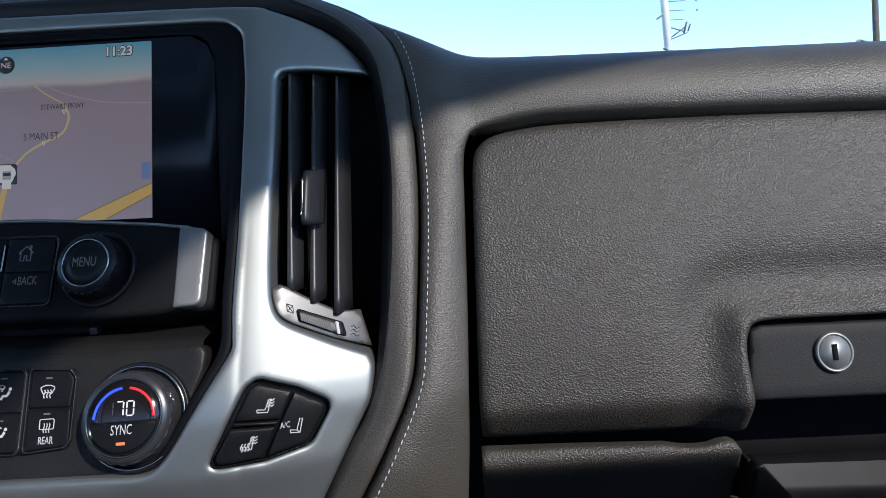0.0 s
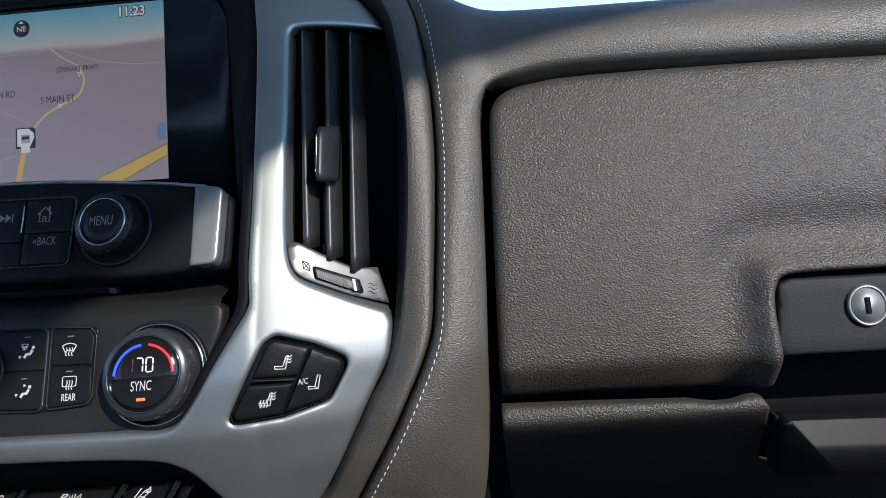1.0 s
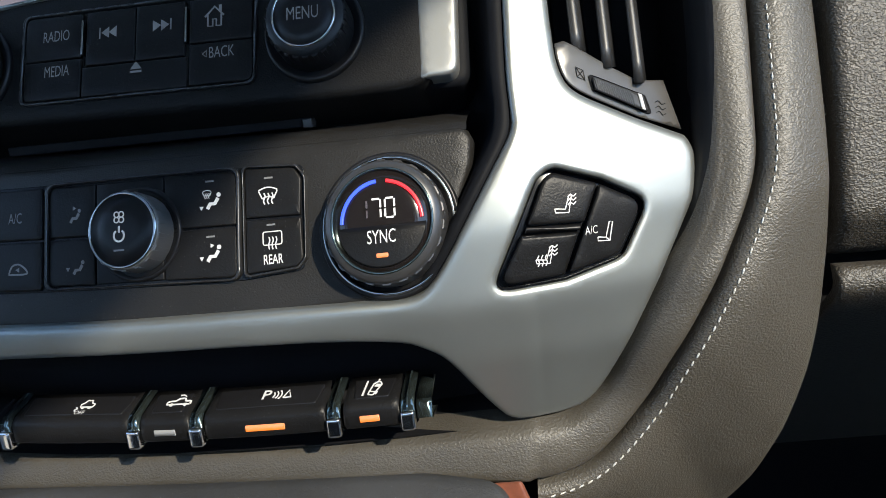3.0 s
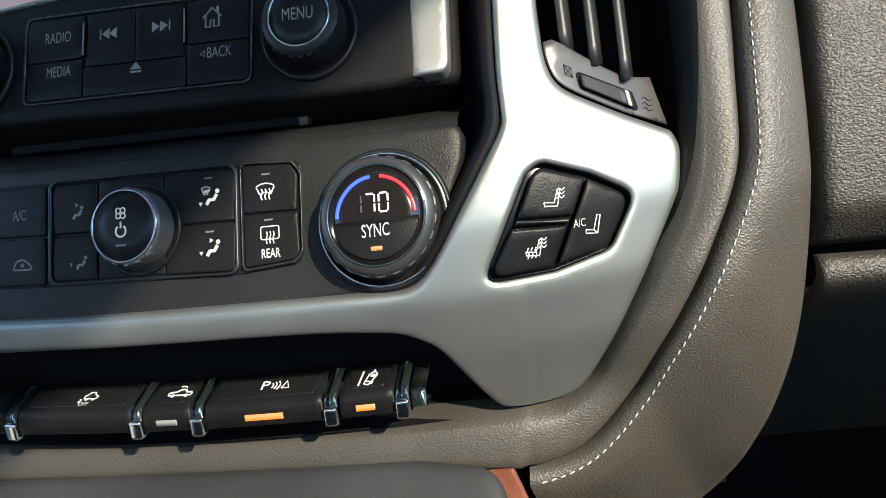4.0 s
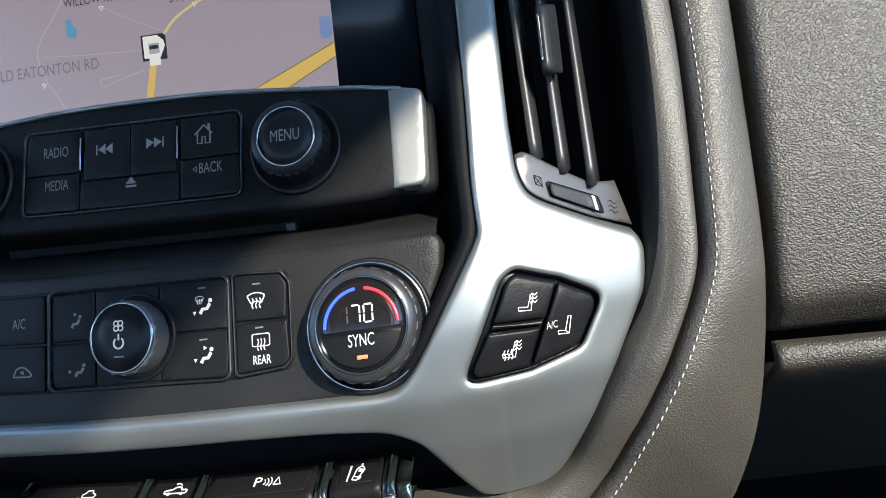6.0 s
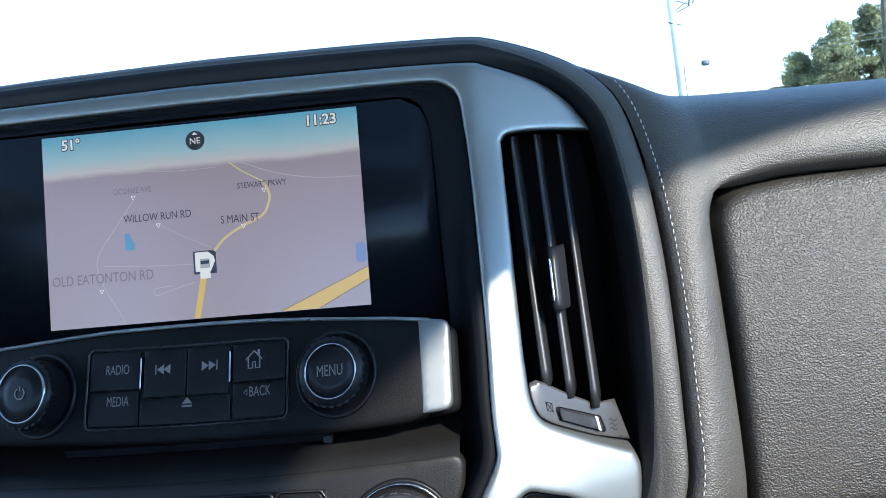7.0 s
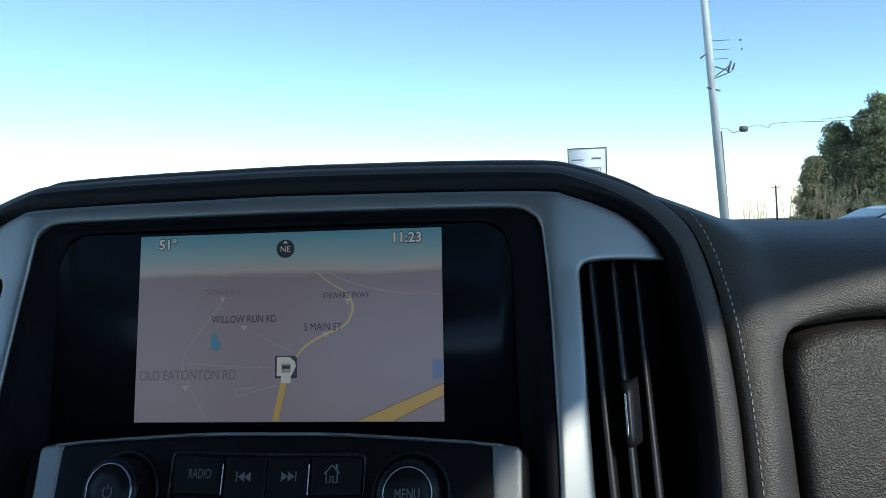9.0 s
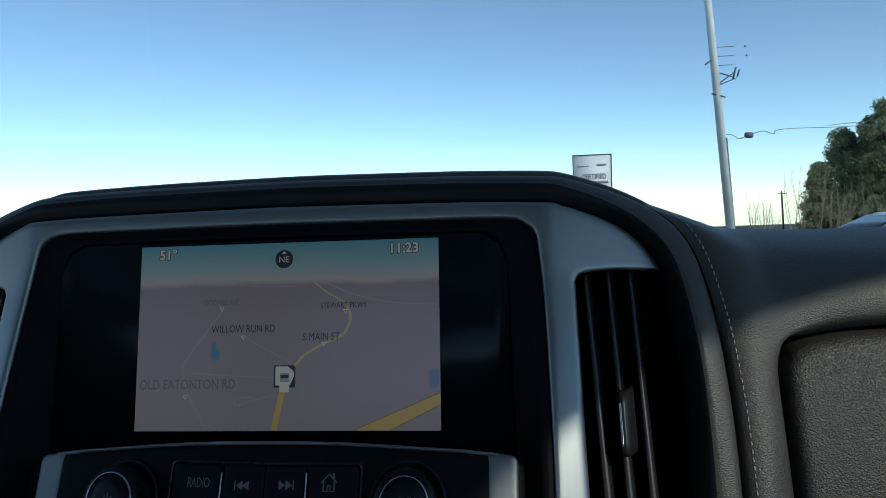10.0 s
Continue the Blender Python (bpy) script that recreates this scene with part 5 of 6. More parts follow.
# ---- air vents ----
def air_vent(side):
    """An upright vent with three blades and a grey plate with a thumbwheel at its foot."""
    mx = (lambda x: x) if side > 0 else (lambda x: 2 * MID - x)
    fl = lambda u, v, d=0.0: Vector((mx(u), f_face(mx(u), v) - d, v))
    tilted = lambda u, v, d=0.0: fl(u, v, d - 0.18 * max(u - 0.166, 0.0))
    vent = thing("air_vent", "black upright air vent with slim blades and a grey thumbwheel plate", "air vent", "dash vents")
    opening = [(0.1612, 1.198), (0.1612, 1.2572), (0.1605, 1.325), (0.166, 1.3315), (0.2107, 1.330), (0.2160, 1.305), (0.2185, 1.25), (0.2170, 1.19), (0.2140, 1.168), (0.19, 1.178)]
    loop = opening + opening[:1]
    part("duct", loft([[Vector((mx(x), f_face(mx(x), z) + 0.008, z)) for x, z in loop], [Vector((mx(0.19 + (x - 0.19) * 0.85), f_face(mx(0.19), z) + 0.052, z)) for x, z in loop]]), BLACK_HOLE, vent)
    tops = [(0.1668, 1.3290), (0.1796, 1.3290), (0.1924, 1.3280)]
    feet = [(0.1718, 1.2080), (0.1830, 1.2010), (0.1951, 1.1940)]
    for (xt, zt), (xb, zb) in zip(tops, feet):
        rails = []
        for s in np.linspace(0, 1, 16):
            x, z = xb + (xt - xb) * s, zb + (zt - zb) * s
            w = 0.0019 - 0.0011 * s
            y = f_face(mx(x), z) + 0.0030
            turn = 0.004
            ring = [(-w, 0.001), (-w * 0.7, 0.0002), (0, 0), (w * 0.7, 0.0002), (w, 0.001), (w * 0.8 + turn, 0.018), (turn, 0.019), (-w * 0.8 + turn, 0.018), (-w, 0.001)]
            rails.append([Vector((mx(x + dx), y + dy, z)) for dx, dy in ring])
        bm = loft(rails)
        bmesh.ops.holes_fill(bm, edges=bm.edges)
        part("blade", bm, SLAT, vent)
    plate = part("control_plate", slab(tilted, spline([(0.2060, 1.1938), (0.2092, 1.1830), (0.2118, 1.1740)], 3).tolist() + spline([(0.1941, 1.1812), (0.1814, 1.1878), (0.1712, 1.1936), (0.1664, 1.1985), (0.1638, 1.2060), (0.1634, 1.2118)], 3).tolist()
                                       + spline([(0.1668, 1.2125), (0.1716, 1.2098), (0.1829, 1.2022), (0.1950, 1.1950)], 3).tolist(), -0.0012, 0.0028, 0.0008, 0.004), PLATE, vent, "grey plate at the foot of the vent")
    slot = rpoly([(0.1750, 1.1998), (0.1975, 1.1890), (0.2000, 1.1808), (0.1765, 1.1930)], 0.0012)
    part("wheel_slot", slab(tilted, slot, -0.0006, 0.0006, 0.0003), BLACK_HOLE, plate)
    wheel = rpoly([(0.1762, 1.1988), (0.1966, 1.1890), (0.1984, 1.1822), (0.1774, 1.1934)], 0.0012)
    w = part("thumbwheel", slab(tilted, wheel, 0.0014, 0.0010, 0.0012, 0.002), SLAT, plate, "ribbed thumbwheel")
    for k in range(16):
        s = 0.06 + k * 0.045
        a = np.array((0.1762, 1.1988)) * (1 - s) + np.array((0.1966, 1.1890)) * s
        c = np.array((0.1774, 1.1934)) * (1 - s) + np.array((0.1984, 1.1822)) * s
        part("rib", slab(tilted, rpoly([a + (c - a) * 0.1, a + (c - a) * 0.9, a + (c - a) * 0.9 + (0.0005, -0.00025), a + (c - a) * 0.1 + (0.0005, -0.00025)], 0.0001), 0.0018, 0, 0), SLAT, w, smooth=False)
    part("indicator", slab(tilted, rpoly([(0.1942, 1.1902), (0.1957, 1.1895), (0.1968, 1.1835), (0.1953, 1.1843)], 0.0002), 0.0020, 0, 0), ICON, w, "white mark")
    FP = lambda u, v, d=0.0: tilted(u, v, d - 0.0011)
    part("icon", joined(stroke(FP, [(0.1706, 1.2026), (0.1735, 1.2010), (0.1740, 1.1972), (0.1711, 1.1988), (0.1706, 1.2026)], 0.00028), stroke(FP, [(0.1706, 1.2026), (0.1740, 1.1972)], 0.00022), stroke(FP, [(0.1735, 1.2010), (0.1711, 1.1988)], 0.0004)), SATIN_BLACK, plate)
    part("icon", joined(*[stroke(FP, spline([(0.2015, 1.1858 - k), (0.2030, 1.1862 - k), (0.2042, 1.1846 - k), (0.2058, 1.1850 - k)], 3), 0.0003) for k in (0, 0.0020, 0.0040)]), SATIN_BLACK, plate)
    if side > 0:
        sect = [(0.0, -0.004), (0.0, 0.0090), (0.0005, 0.0108), (0.0015, 0.0118), (0.0028, 0.0121), (0.0042, 0.0113), (0.0062, 0.0086), (0.0080, 0.0056), (0.0090, 0.0036), (0.0094, 0.0014), (0.0094, -0.004)]
        rails = []
        for z, g in ((1.2426, 0.50), (1.2429, 0.68), (1.2437, 0.82), (1.2450, 0.92), (1.2472, 0.985), (1.2500, 1.0), (1.2580, 1.0), (1.2655, 1.0), (1.2684, 0.985), (1.2704, 0.92), (1.2717, 0.82), (1.2724, 0.68), (1.2726, 0.50)):
            rails.append([fl(0.1787 + 0.0055 + (u - 0.0055) * (0.75 + 0.25 * g), z, d * g) for u, d in sect])
        bm = loft(rails)
        bmesh.ops.holes_fill(bm, edges=bm.edges)
        tab = part("slider_tab", bm, TAB_GREY, vent, "slim slider tab with a chrome edge")
        part("chrome_edge", slab(fl, rpoly([(0.1786, 1.2490), (0.1794, 1.2482), (0.1799, 1.2500), (0.1799, 1.2668), (0.1794, 1.2684), (0.1786, 1.2676)], 0.0003), 0.0112, 0.006, 0.0004), SMOKED, tab, "chrome edge")
        for k in range(13):
            z = 1.2490 + k * 0.00142
            part("rib", slab(lambda u, v, d=0.0: fl(0.1787 + 0.0046 + 0.0038 * u, v, 0.0108 - 0.0056 * u + d), box2(0.05, z, 0.95, z + 0.0007, 0.0001), 0.0003, 0.0002, 0), TAB_GREY, tab, smooth=False)
    return vent


air_vent(1)
air_vent(-1)

# ---- glove box ----


def cut_distance(u, v):
    """Distance from the handle's cut-out, outside it."""
    dx = max(0.4185 - u, 0.0)
    dz = max(v - 1.1755, 0.0)
    return math.hypot(dx, dz)


def door_swell(u, v):
    d = cut_distance(u, v)
    rim = 0.0085 * math.exp(-(d / 0.0095)**2) - 0.0022 * math.exp(-((d - 0.026) / 0.010)**2)
    if v < 1.136:
        s = 1.136 - v
        rim -= 1.15 * s * s / (s + 0.004)
    belly = max(0.0, 1 - ((v - 1.212) / 0.082)**2)
    return rim + 0.0075 * belly * (1 - math.exp(-(d / 0.035)**2))


glove = thing("glove_box", "dark grained vinyl glove box door with a keyed handle", "glove box")
DOOR_TOP = [(0.95, 1.289), (0.65, 1.2905), (0.5216, 1.2915), (0.4297, 1.2930), (0.3279, 1.2925), (0.2960, 1.2898), (0.2815, 1.2860), (0.2740, 1.2790), (0.2716, 1.2682), (0.2710, 1.24), (0.2706, 1.2046), (0.2700, 1.1380)]
DOOR_BOT = [(0.2705, 1.1165), (0.2750, 1.1142), (0.3164, 1.1134), (0.3782, 1.1114), (0.4130, 1.1102)]
CUT = [(0.4215, 1.1117), (0.4212, 1.1340), (0.4195, 1.1600), (0.4220, 1.1715), (0.4280, 1.1755), (0.4485, 1.1762), (0.5032, 1.1760), (0.95, 1.174)]
part("door", slab(lifted(f_door), list(spline(DOOR_TOP, 3)) + list(spline(DOOR_BOT, 3)) + list(spline(CUT, 3)), 0.0, 0.03, 0.0055, 0.0048, swell=door_swell), DOOR_SKIN, glove)
HP = lambda u, v, d=0.0: Vector((u, f_door(u, v) + 0.0015 - d, v))
handle = part("handle", slab(HP, rpoly([(0.4195, 1.1330), (0.70, 1.1290), (0.70, 1.1690), (0.4300, 1.1728), (0.4232, 1.1700)], [0.001, 0.001, 0.001, 0.003, 0.004]), 0.0015, 0.016, 0.0022, 0.006), HANDLE_SKIN, glove, "smooth grey pull handle")
# Black sheet behind the handle; its colour stands for the shade in the gap.
part("handle_gap_shade", slab(lambda u, v, d=0.0: Vector((u, f_door(u, v) + 0.067 - d, v)), box2(0.274, 1.070, 0.95, 1.180, 0.002), 0.0, 0.004, 0.0, 0.02), BLACK_HOLE, glove)
lock = part("lock_cylinder", lathe(HP, 0.4694, 1.1567, [(0.0108, 0.0010), (0.0108, 0.0034), (0.0100, 0.0042), (0.0092, 0.0038), (0.0088, 0.0030), (0.0001, 0.0031)], 56), CAP_SILVER, handle, "round metal key lock")
part("lock_face", lathe(HP, 0.4694, 1.1567, [(0.0089, 0.0030), (0.0088, 0.0036), (0.0001, 0.0037)], 40), LOCK_GREY, lock)
part("key_slot", slab(HP, rpoly([(0.4678, 1.1525), (0.4708, 1.1525), (0.4708, 1.1610), (0.4678, 1.1610)], 0.0003), 0.0040, 0, 0), BLACK_HOLE, lock)


def f_low(x, z):
    y = f_door(x, 1.106) + 0.0077
    if z > 1.1055:
        return y + 0.0045 * ((z - 1.1055) / 0.0085)**1.5
    s = 1.1055 - z
    return y + 1.25 * s * s / (s + 0.004)


lower = thing("lower_glove_box", "dark lower glove box door with a handle pocket", "glove box")
LOW = [(0.2700, 1.1132), (0.3161, 1.1122), (0.3720, 1.1104), (0.3790, 1.1091), (0.3869, 1.1082), (0.3960, 1.1085), (0.4030, 1.1102), (0.4085, 1.1106), (0.4122, 1.1092), (0.4150, 1.1050),
       (0.4170, 1.0960), (0.4265, 1.0676), (0.4355, 1.0420), (0.4400, 1.0325), (0.4490, 1.0275), (0.5050, 1.0225), (0.95, 0.990), (0.95, 0.86), (0.2690, 0.86)]
part("door", slab(lifted(f_low), np.array(LOW)[::-1], 0.0, 0.007, 0.0020, 0.0035), DOOR_SKIN, lower)


def f_pull(u, v, d=0.0):
    """The lower door's pull handle, leaning back downwards."""
    return Vector((u, -0.0075 + 0.06 * (u - 0.42) + 0.87 * (1.095 - v) - d, v))


pull = part("pull_handle", slab(f_pull, rpoly([(0.4215, 1.0948), (0.95, 1.0790), (0.95, 1.000), (0.478, 1.0330), (0.4385, 1.0365), (0.4275, 1.0700)], [0.005, 0.001, 0.001, 0.01, 0.004, 0.05]), 0.0, 0.018, 0.0030), SATIN_BLACK, lower, "satin black pull handle")
part("ledge", slab(lambda u, v, d=0.0: Vector((u, v, 1.0940 - 0.03 * (u - 0.42) + d)), rpoly([(0.4225, 0.004), (0.4720, 0.008), (0.4590, 0.0185), (0.4225, 0.0170)], 0.0008), 0.0, 0.003, 0.0004), HANDLE_SKIN, pull)
# Back of the pocket, its shade put into the near-black colour.
part("pocket", slab(lambda u, v, d=0.0: f_pull(u, v, d - 0.056), box2(0.4050, 0.990, 0.95, 1.075, 0.002), 0.0, 0.004, 0.0, 0.02), BLACK_HOLE, lower, "black back of the handle pocket, standing in for its shade")

# ---- console in front of the stack ----
tray = thing("console_tray", "dark rubber console lid edged with red-brown wood", "console")
TP = plane((0, -0.066, 1.0525), (0, 0.80, 0.60))
part("lid", slab(TP, rpoly([(-0.25, -0.20), (0.170, -0.20), (0.150, -0.060), (0.1330, 0.0), (0.100, 0.0045), (-0.25, 0.0005)], [0.001, 0.01, 0.02, 0.016, 0.05, 0.001], 8), 0.0, 0.02, 0.006, 0.008), RUBBER, tray, "dark rubber lid")
part("wood_trim", slab(TP, rpoly([(0.1260, 0.0), (0.1390, 0.0005), (0.1640, -0.060), (0.190, -0.20), (0.168, -0.20), (0.148, -0.060)], 0.002), -0.0045, 0.015, 0.002, 0.006), WOOD, tray, "polished red-brown wood edge")

# ---- outside ----
ASPHALT = material("worn_asphalt", (0.060, 0.059, 0.057), 0.9, grain=0.3, grain_scale=60, blotch=0.3, blotch_scale=0.4)


def ground_at(y):
    """The lot is level and falls away beyond it."""
    return GROUND - 0.032 * max(y - 18.0, 0.0)


tagged(part("ground", loft([[Vector((x, y, ground_at(y))) for x in (-900, -60, 0, 60, 900)] for y in (-900, -40, 0, 10, 18, 24, 60, 200, 900)]), ASPHALT, smooth=False), "worn grey asphalt lot reaching the horizon", "ground", "", "structure")
STEEL = material("galvanised_pole", (0.80, 0.79, 0.77), 0.6, metal=0.0, blotch=0.1, blotch_scale=2)
TIMBER = material("weathered_pole_wood", (0.12, 0.10, 0.08), 0.85, blotch=0.3, blotch_scale=3)
CABLE = material("dull_cable", (0.16, 0.17, 0.18), 0.7)
WHITE_SIGN = material("white_sign_face", (0.88, 0.88, 0.88), 0.5, blotch=0.04, blotch_scale=2)
DARK_SIGN = material("dark_sign_paint", (0.05, 0.05, 0.06), 0.5)
RED_SIGN = material("muted_sign_print", (0.35, 0.33, 0.33), 0.5)
BARK = material("bark", (0.10, 0.075, 0.055), 0.9, grain=0.5, grain_scale=20, blotch=0.3, blotch_scale=2)
TWIG = material("bare_twigs", (0.42, 0.31, 0.21), 0.9, blotch=0.3, blotch_scale=3)
NEEDLES = material("pine_needles", (0.24, 0.24, 0.12), 0.7, blotch=0.55, blotch_scale=0.55)
LEAVES = material("olive_leaves", (0.27, 0.25, 0.13), 0.7, blotch=0.5, blotch_scale=0.7)
EYE = Vector((0.133, -0.361, 1.366))


def far(x40, z40, y):
    """A place y ahead, in line with the one given 40 m ahead."""
    s = (y - EYE.y) / (40 - EYE.y)
    return Vector((EYE.x + (x40 - EYE.x) * s, y, EYE.z + (z40 - EYE.z) * s))


def foot(a, b):
    return a + (b - a) * ((ground_at(a.y) - a.z) / (b.z - a.z))


a, b = far(11.78, -0.05, 25), far(10.93, 10.7, 25)
pole = thing("utility_pole", "tall pale steel utility pole with brackets", "utility pole")
part("shaft", tube([foot(a, b), a + (b - a) * 2.2], (0.155, 0.105), 14), STEEL, pole)


def up_pole(z):
    return a + (b - a) * ((z - a.z) / (b.z - a.z))


for z40, ln in ((9.95, 0.55), (9.45, 0.50), (8.95, 0.45)):
    p = up_pole(far(11, z40, 25).z)
    part("bracket", tube([p, p + Vector((ln + 0.15, -0.1, -0.02))], 0.012, 6), CABLE, pole)
for z40, dx in ((9.85, 1.02), (9.35, 1.04)):
    p = up_pole(far(11, z40, 25).z)
    part("insulator", lathe(plane(p + Vector((dx, -0.2, 0)), (0, 0, 1)), 0, 0, [(0.0001, -0.04), (0.035, 0), (0.0001, 0.05)], 10), CABLE, pole)
p = up_pole(far(11, 8.3, 25).z)
part("crossarm", tube([p + Vector((0.1, -0.15, -0.22)), p + Vector((0.55, -0.3, 0.10))], 0.022, 6), CABLE, pole)
part("crossarm", tube([p + Vector((0.1, -0.15, 0.12)), p + Vector((0.50, -0.3, -0.06))], 0.022, 6), CABLE, pole)
part("crossarm", tube([p + Vector((0.1, -0.15, -0.28)), p + Vector((0.62, -0.3, -0.10))], 0.018, 6), CABLE, pole)
part("insulator", tube([p + Vector((0.50, -0.3, -0.12)), p + Vector((0.60, -0.3, 0.26))], 0.035, 8), CABLE, pole)
part("insulator", tube([p + Vector((0.64, -0.3, -0.06)), p + Vector((0.72, -0.3, 0.18))], 0.03, 8), CABLE, pole)
p = up_pole(far(11, 9.15, 25).z)
part("hook", tube([p + Vector((-0.12, -0.1, 0.05)), p + Vector((-0.34, -0.15, -0.10))], 0.03, 6), CABLE, pole)
p = up_pole(far(11, 7.3, 25).z)
part("step_bolt", tube([p + Vector((-0.22, -0.1, 0.06)), p + Vector((0.24, -0.1, -0.08))], 0.03, 6), CABLE, pole)

c0, c1 = far(11.98, 0.0, 25.2), far(11.63, 4.95, 25.2)
slim = thing("conduit_post", "thin grey conduit post beside the utility pole", "post")
part("shaft", tube([foot(c0, c1), c1], 0.045, 8), CABLE, slim)

wires = thing("overhead_cable", "thin overhead cables with a grey splice box", "cable")
w0, w1 = far(11.62, 5.12, 25), far(12.85, 5.03, 25)
part("cable", tube([w0, far(11.95, 5.10, 25), far(12.35, 4.86, 25), w1, far(13.6, 5.22, 25), far(14.2, 5.05, 25), far(14.8, 5.28, 25), far(20.0, 5.28, 25), far(34, 5.9, 25)], 0.011, 6, 6), CABLE, wires)
part("splice_box", block(w1.x - 0.14, w1.x + 0.14, w1.y - 0.07, w1.y + 0.07, w1.z - 0.10, w1.z + 0.10, 0.03), CABLE, wires)
part("cable", tube([far(17.0, 5.35, 25), far(20.0, 5.55, 25), far(34, 6.5, 25)], 0.009, 6), CABLE, wires)
part("cable", tube([far(11.4, 4.9, 25), far(12.2, 4.85, 25), w1], 0.006, 6), CABLE, wires)

dark = thing("timber_pole", "dark timber utility pole at the edge of the lot", "utility pole")
a, b = far(22.46, 6.6, 30), far(22.30, 9.6, 30)
part("shaft", tube([foot(a, b), a + (b - a) * 3.0], (0.16, 0.10), 12), TIMBER, dark)
dark2 = thing("timber_pole", "distant slim timber pole among bare shrubs", "utility pole")
a, b = far(14.62, -0.1, 70), far(14.54, 1.85, 70)
part("shaft", tube([foot(a, b), b], (0.10, 0.08), 8), TIMBER, dark2)
part("crossarm", tube([b + Vector((-0.5, 0, -0.25)), b + Vector((0.5, 0, -0.20))], 0.04, 6), TIMBER, dark2)

# Dealer sign over the hood.
s0, s1 = far(3.20, 1.0, 40), far(5.32, 4.33, 40)
sign = thing("sign_board", "white pole sign in a thin dark surround", "sign")
part("face", block(s0.x, s1.x, 40.0, 40.12, s0.z, s1.z, 0.01), WHITE_SIGN, sign)
for x0, x1, z0, z1 in ((s0.x - 0.035, s1.x + 0.035, s1.z, s1.z + 0.04), (s0.x - 0.035, s1.x + 0.035, s0.z - 0.07, s0.z), (s0.x - 0.035, s0.x, s0.z, s1.z), (s1.x, s1.x + 0.035, s0.z, s1.z)):
    part("edge_strip", block(x0, x1, 39.96, 40.14, z0, z1), DARK_SIGN, sign)
part("post", block((s0.x + s1.x) / 2 - 0.12, (s0.x + s1.x) / 2 + 0.12, 40.02, 40.10, ground_at(40), s0.z), STEEL, sign)
SG = plane((0, 39.99, 0), (0, 0, 1))
part("writing", letters(SG, "CERTIFIED", (s0.x + s1.x) / 2 + 0.08, 3.10, 0.42, 0.02, bold=0.012, squeeze=0.72), RED_SIGN, sign)
part("print_bar", slab(SG, box2(s0.x + 0.20, 3.68, s0.x + 0.85, 3.74, 0.01), 0.02, 0, 0), RED_SIGN, sign)
part("print_bar", slab(SG, box2(s1.x - 0.80, 3.72, s1.x - 0.28, 3.82, 0.01), 0.02, 0, 0), RED_SIGN, sign)
part("print_bar", slab(SG, box2(s0.x + 0.75, 2.72, s1.x - 0.2, 2.86, 0.01), 0.02, 0, 0), RED_SIGN, sign)


# Parked car beyond the windshield.
PAINT = material("pale_car_paint", (0.60, 0.62, 0.62), 0.3, blotch=0.03, coat=0.6)
CAR_GLASS = material("dark_car_glass", (0.015, 0.018, 0.02), 0.08)
TYRE = material("tyre_rubber", (0.02, 0.02, 0.02), 0.85)
car = thing("parked_car", "pale silver car parked beyond the windshield", "car")
cx, cy = 7.35, 13.2
side = [(-2.25, 0.45), (-2.30, 0.75), (-2.15, 0.98), (-1.30, 1.06), (-0.55, 1.40), (-0.20, 1.445), (0.90, 1.440), (1.45, 1.20), (1.75, 1.10), (2.20, 1.05), (2.28, 0.70), (2.22, 0.42)]
prof = spline(side, 4)
rails = []
for w, k in ((-0.90, 0.93), (-0.86, 0.98), (-0.72, 1.0), (0, 1.012), (0.72, 1.0), (0.86, 0.98), (0.90, 0.93)):
    rails.append([Vector((cx + u, cy + w * (1 if v < 1.0 else 0.82), GROUND + v * (k if v > 0.9 else 1))) for u, v in prof])
bm = loft(rails)
bmesh.ops.holes_fill(bm, edges=bm.edges)
part("body", bm, PAINT, car)
for s in (-1, 1):
    part("side_window", slab(lambda u, v, d=0.0: Vector((cx + u, cy + s * (0.745 + d), GROUND + v)), rpoly([(-1.10, 1.05), (-0.50, 1.33), (-0.18, 1.37), (0.88, 1.365), (1.38, 1.09)], 0.04), 0.01, 0.02, 0.004), CAR_GLASS, car)
    for u in (-1.45, 1.40):
        wh = part("wheel", lathe(lambda x, z, d=0.0: Vector((cx + x, cy + s * (0.80 + d), GROUND + z)), u, 0.33, [(0.33, -0.10), (0.33, 0.08), (0.30, 0.11), (0.22, 0.11)], 28), TYRE, car)
        part("rim", lathe(lambda x, z, d=0.0: Vector((cx + x, cy + s * (0.80 + d), GROUND + z)), u, 0.33, [(0.22, 0.105), (0.20, 0.09), (0.05, 0.10), (0.0001, 0.11)], 20), STEEL, wh)
part("windshield", slab(plane((cx - 1.24, cy, GROUND + 1.085), (0.90, 0, 0.43), (0, -1, 0)), rpoly([(-0.68, 0), (0.68, 0), (0.60, 0.72), (-0.60, 0.72)], 0.05), 0.012, 0.01, 0.0), CAR_GLASS, car)


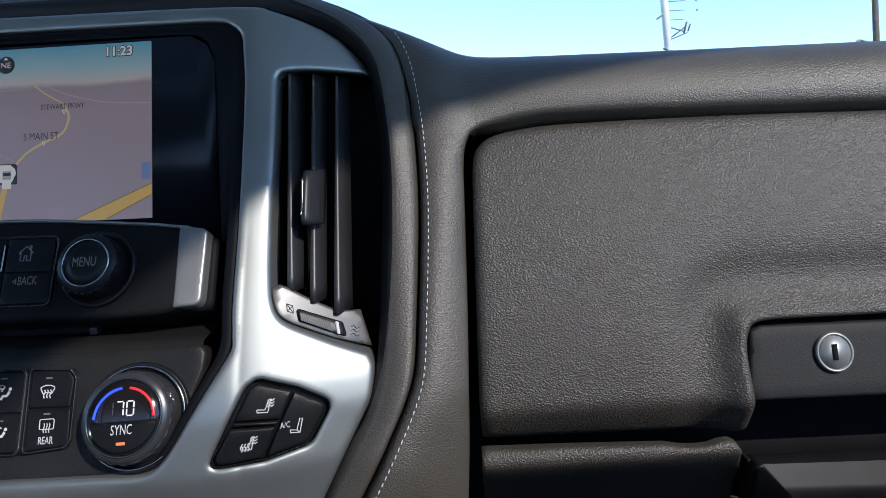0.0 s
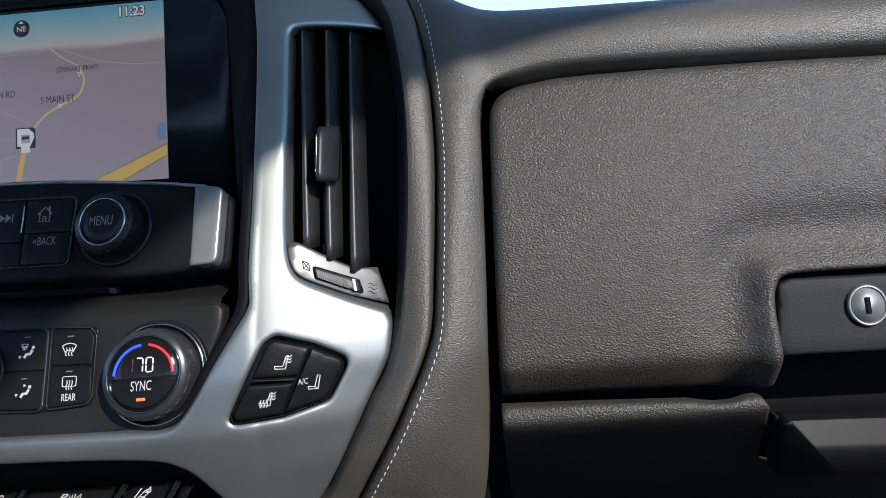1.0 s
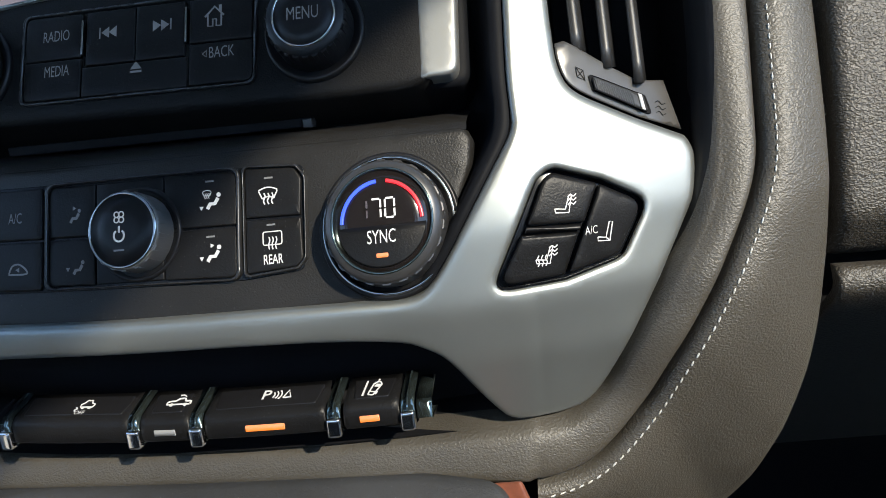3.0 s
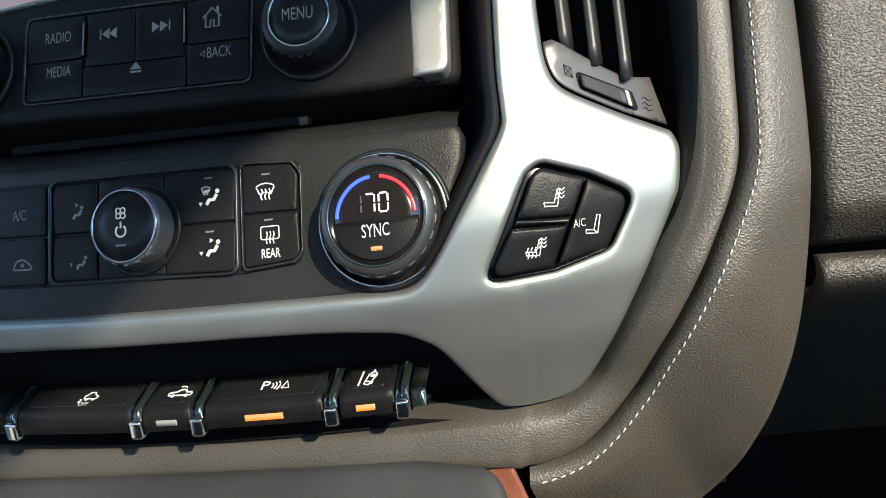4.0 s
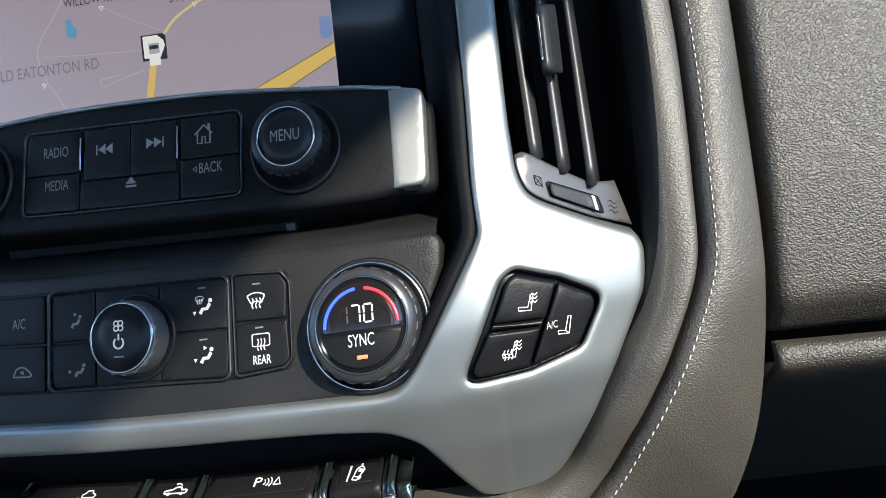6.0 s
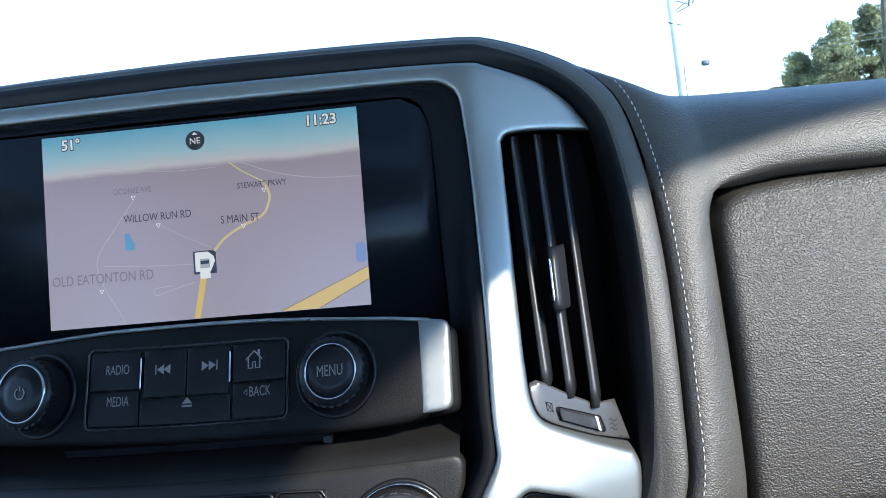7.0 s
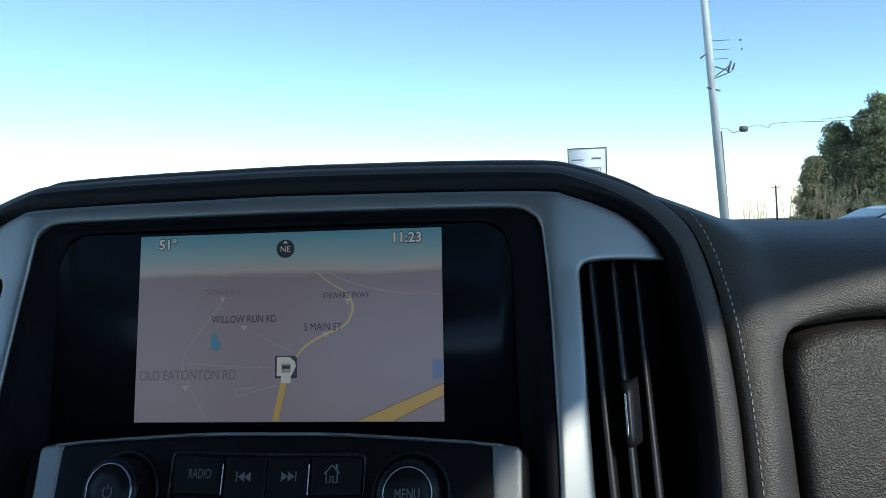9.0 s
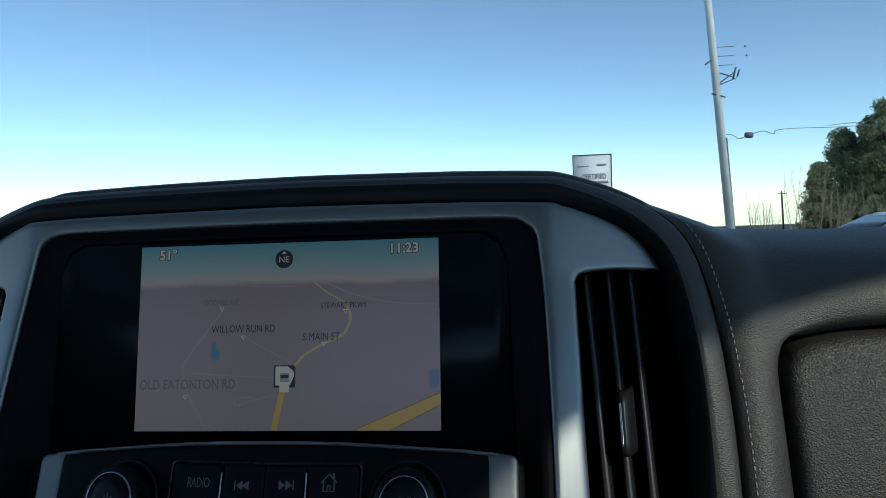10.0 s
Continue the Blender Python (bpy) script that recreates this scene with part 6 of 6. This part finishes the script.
# Trees.
def crown_mesh(name, centres, count, size, mat, parent, rng):
    verts, faces = [], []
    for cpos, rad in centres:
        n = int(count * rad)
        for _ in range(n):
            d = rng.normal(size=3)
            d /= np.linalg.norm(d)
            p = np.array(cpos) + d * rad * rng.uniform(0.35, 1.0)**0.6 * np.array([1, 1, 0.75])
            u = rng.normal(size=3)
            u /= np.linalg.norm(u)
            w = np.cross(u, rng.normal(size=3))
            w /= np.linalg.norm(w)
            s = size * rng.uniform(0.5, 1.2)
            k = len(verts)
            verts += [p - u * s, p + w * s * 0.35, p + u * s, p - w * s * 0.35]
            faces.append((k, k + 1, k + 2, k + 3))
    me = bpy.data.meshes.new(name)
    me.from_pydata([tuple(v) for v in verts], [], faces)
    me.materials.append(mat)
    ob = new(name, me)
    ob.parent = parent
    return ob


def pine(x, y, h, wide, seed, mat):
    rng = np.random.default_rng(seed)
    tree = thing("pine_tree", "dense dark green pine tree beyond the lot", "tree", "far trees")
    drop = GROUND - ground_at(y)
    base = Vector((x, y, GROUND - drop))
    h += drop
    lean = Vector((rng.uniform(-0.2, 0.2), 0, 0))
    part("trunk", tube([base, base + Vector((0, 0, h * 0.5)) + lean, base + Vector((0, 0, h * 0.94))], (0.24, 0.05), 8), BARK, tree)
    centres, limbs = [], []
    for k in range(130):
        t = rng.uniform(0.12, 1.0)
        r = wide * (1.05 - t)**0.55 * rng.uniform(0.25, 1.0)
        ang = rng.uniform(0, 2 * math.pi)
        c = (x + r * math.cos(ang), y + r * math.sin(ang), base.z + h * t)
        centres.append((c, rng.uniform(0.40, 0.85)))
        if k % 4 == 0:
            limbs.append(tube([base + Vector((0, 0, h * t * 0.9)), Vector(c) * 0.85 + (base + Vector((0, 0, h * t))) * 0.15], (0.035, 0.012), 5))
    part("limbs", joined(*limbs), BARK, tree)
    crown_mesh("crown", centres, 300, 0.15, mat, tree, rng)
    return tree


for k, (x, y, h, w) in enumerate(((25.6, 62, 4.6, 1.7), (27.4, 62, 7.2, 2.3), (29.6, 60, 9.2, 2.9), (31.0, 64, 8.6, 3.0), (32.9, 61, 10.3, 3.1), (34.4, 60, 8.8, 3.0), (36.2, 63, 9.6, 3.0), (40.2, 62, 10.4, 3.2), (44.6, 63, 9.4, 3.2))):
    pine(x, y, h, w, 11 + k, NEEDLES if k % 2 else LEAVES if k == 0 else NEEDLES)


def bare_tree(x, y, top, seed, stems=5):
    rng = np.random.default_rng(seed)
    tree = thing("bare_tree", "leafless winter sapling with thin tan twigs", "tree", "bare saplings")
    base = Vector((x, y, ground_at(y)))
    h = top - base.z
    tw = []
    for k in range(stems):
        g = 1.0 if k == 0 else rng.uniform(0.55, 0.95)
        lean = Vector((rng.normal() * 0.13, rng.normal() * 0.1, 1.0)) * h * g
        mid = base + lean * 0.5 + Vector((rng.normal() * 0.10, 0, 0))
        stem = tube([base, mid, base + lean], (0.018, 0.004), 6)
        if k == 0:
            part("trunk", stem, TWIG, tree)
        else:
            tw.append(stem)
        for _ in range(16):
            t = rng.uniform(0.30, 0.95)
            p = base.lerp(mid, t * 2) if t < 0.5 else mid.lerp(base + lean, t * 2 - 1)
            e = Vector((rng.normal() * 0.45, rng.normal() * 0.3, rng.uniform(0.5, 1.0))) * h * 0.22 * (1.1 - t)
            tw.append(tube([p, p + e * 0.5, p + e + Vector((0, 0, 0.05))], (0.006, 0.003), 4, 2))
    part("twigs", joined(*tw), TWIG, tree)


for k, (x40, top, y) in enumerate(((15.15, 3.9, 45), (15.7, 3.6, 46), (16.5, 3.9, 47), (17.2, 2.7, 45), (18.0, 3.0, 46), (18.9, 2.6, 44), (12.95, 2.3, 50), (13.6, 2.2, 52), (14.1, 1.9, 51), (19.8, 2.4, 46), (17.6, 2.2, 44))):
    bare_tree(far(x40, 0, y).x, y, top, 40 + k)
hedge = thing("far_scrub", "low far band of scrub and trees on the horizon", "scrub", kind="stuff")
rng = np.random.default_rng(5)
crown_mesh("foliage", [((rng.uniform(38, 150), rng.uniform(85, 100), ground_at(92) + rng.uniform(0.2, 2.9)), rng.uniform(0.6, 1.3)) for _ in range(160)], 60, 0.3, LEAVES, hedge, rng)
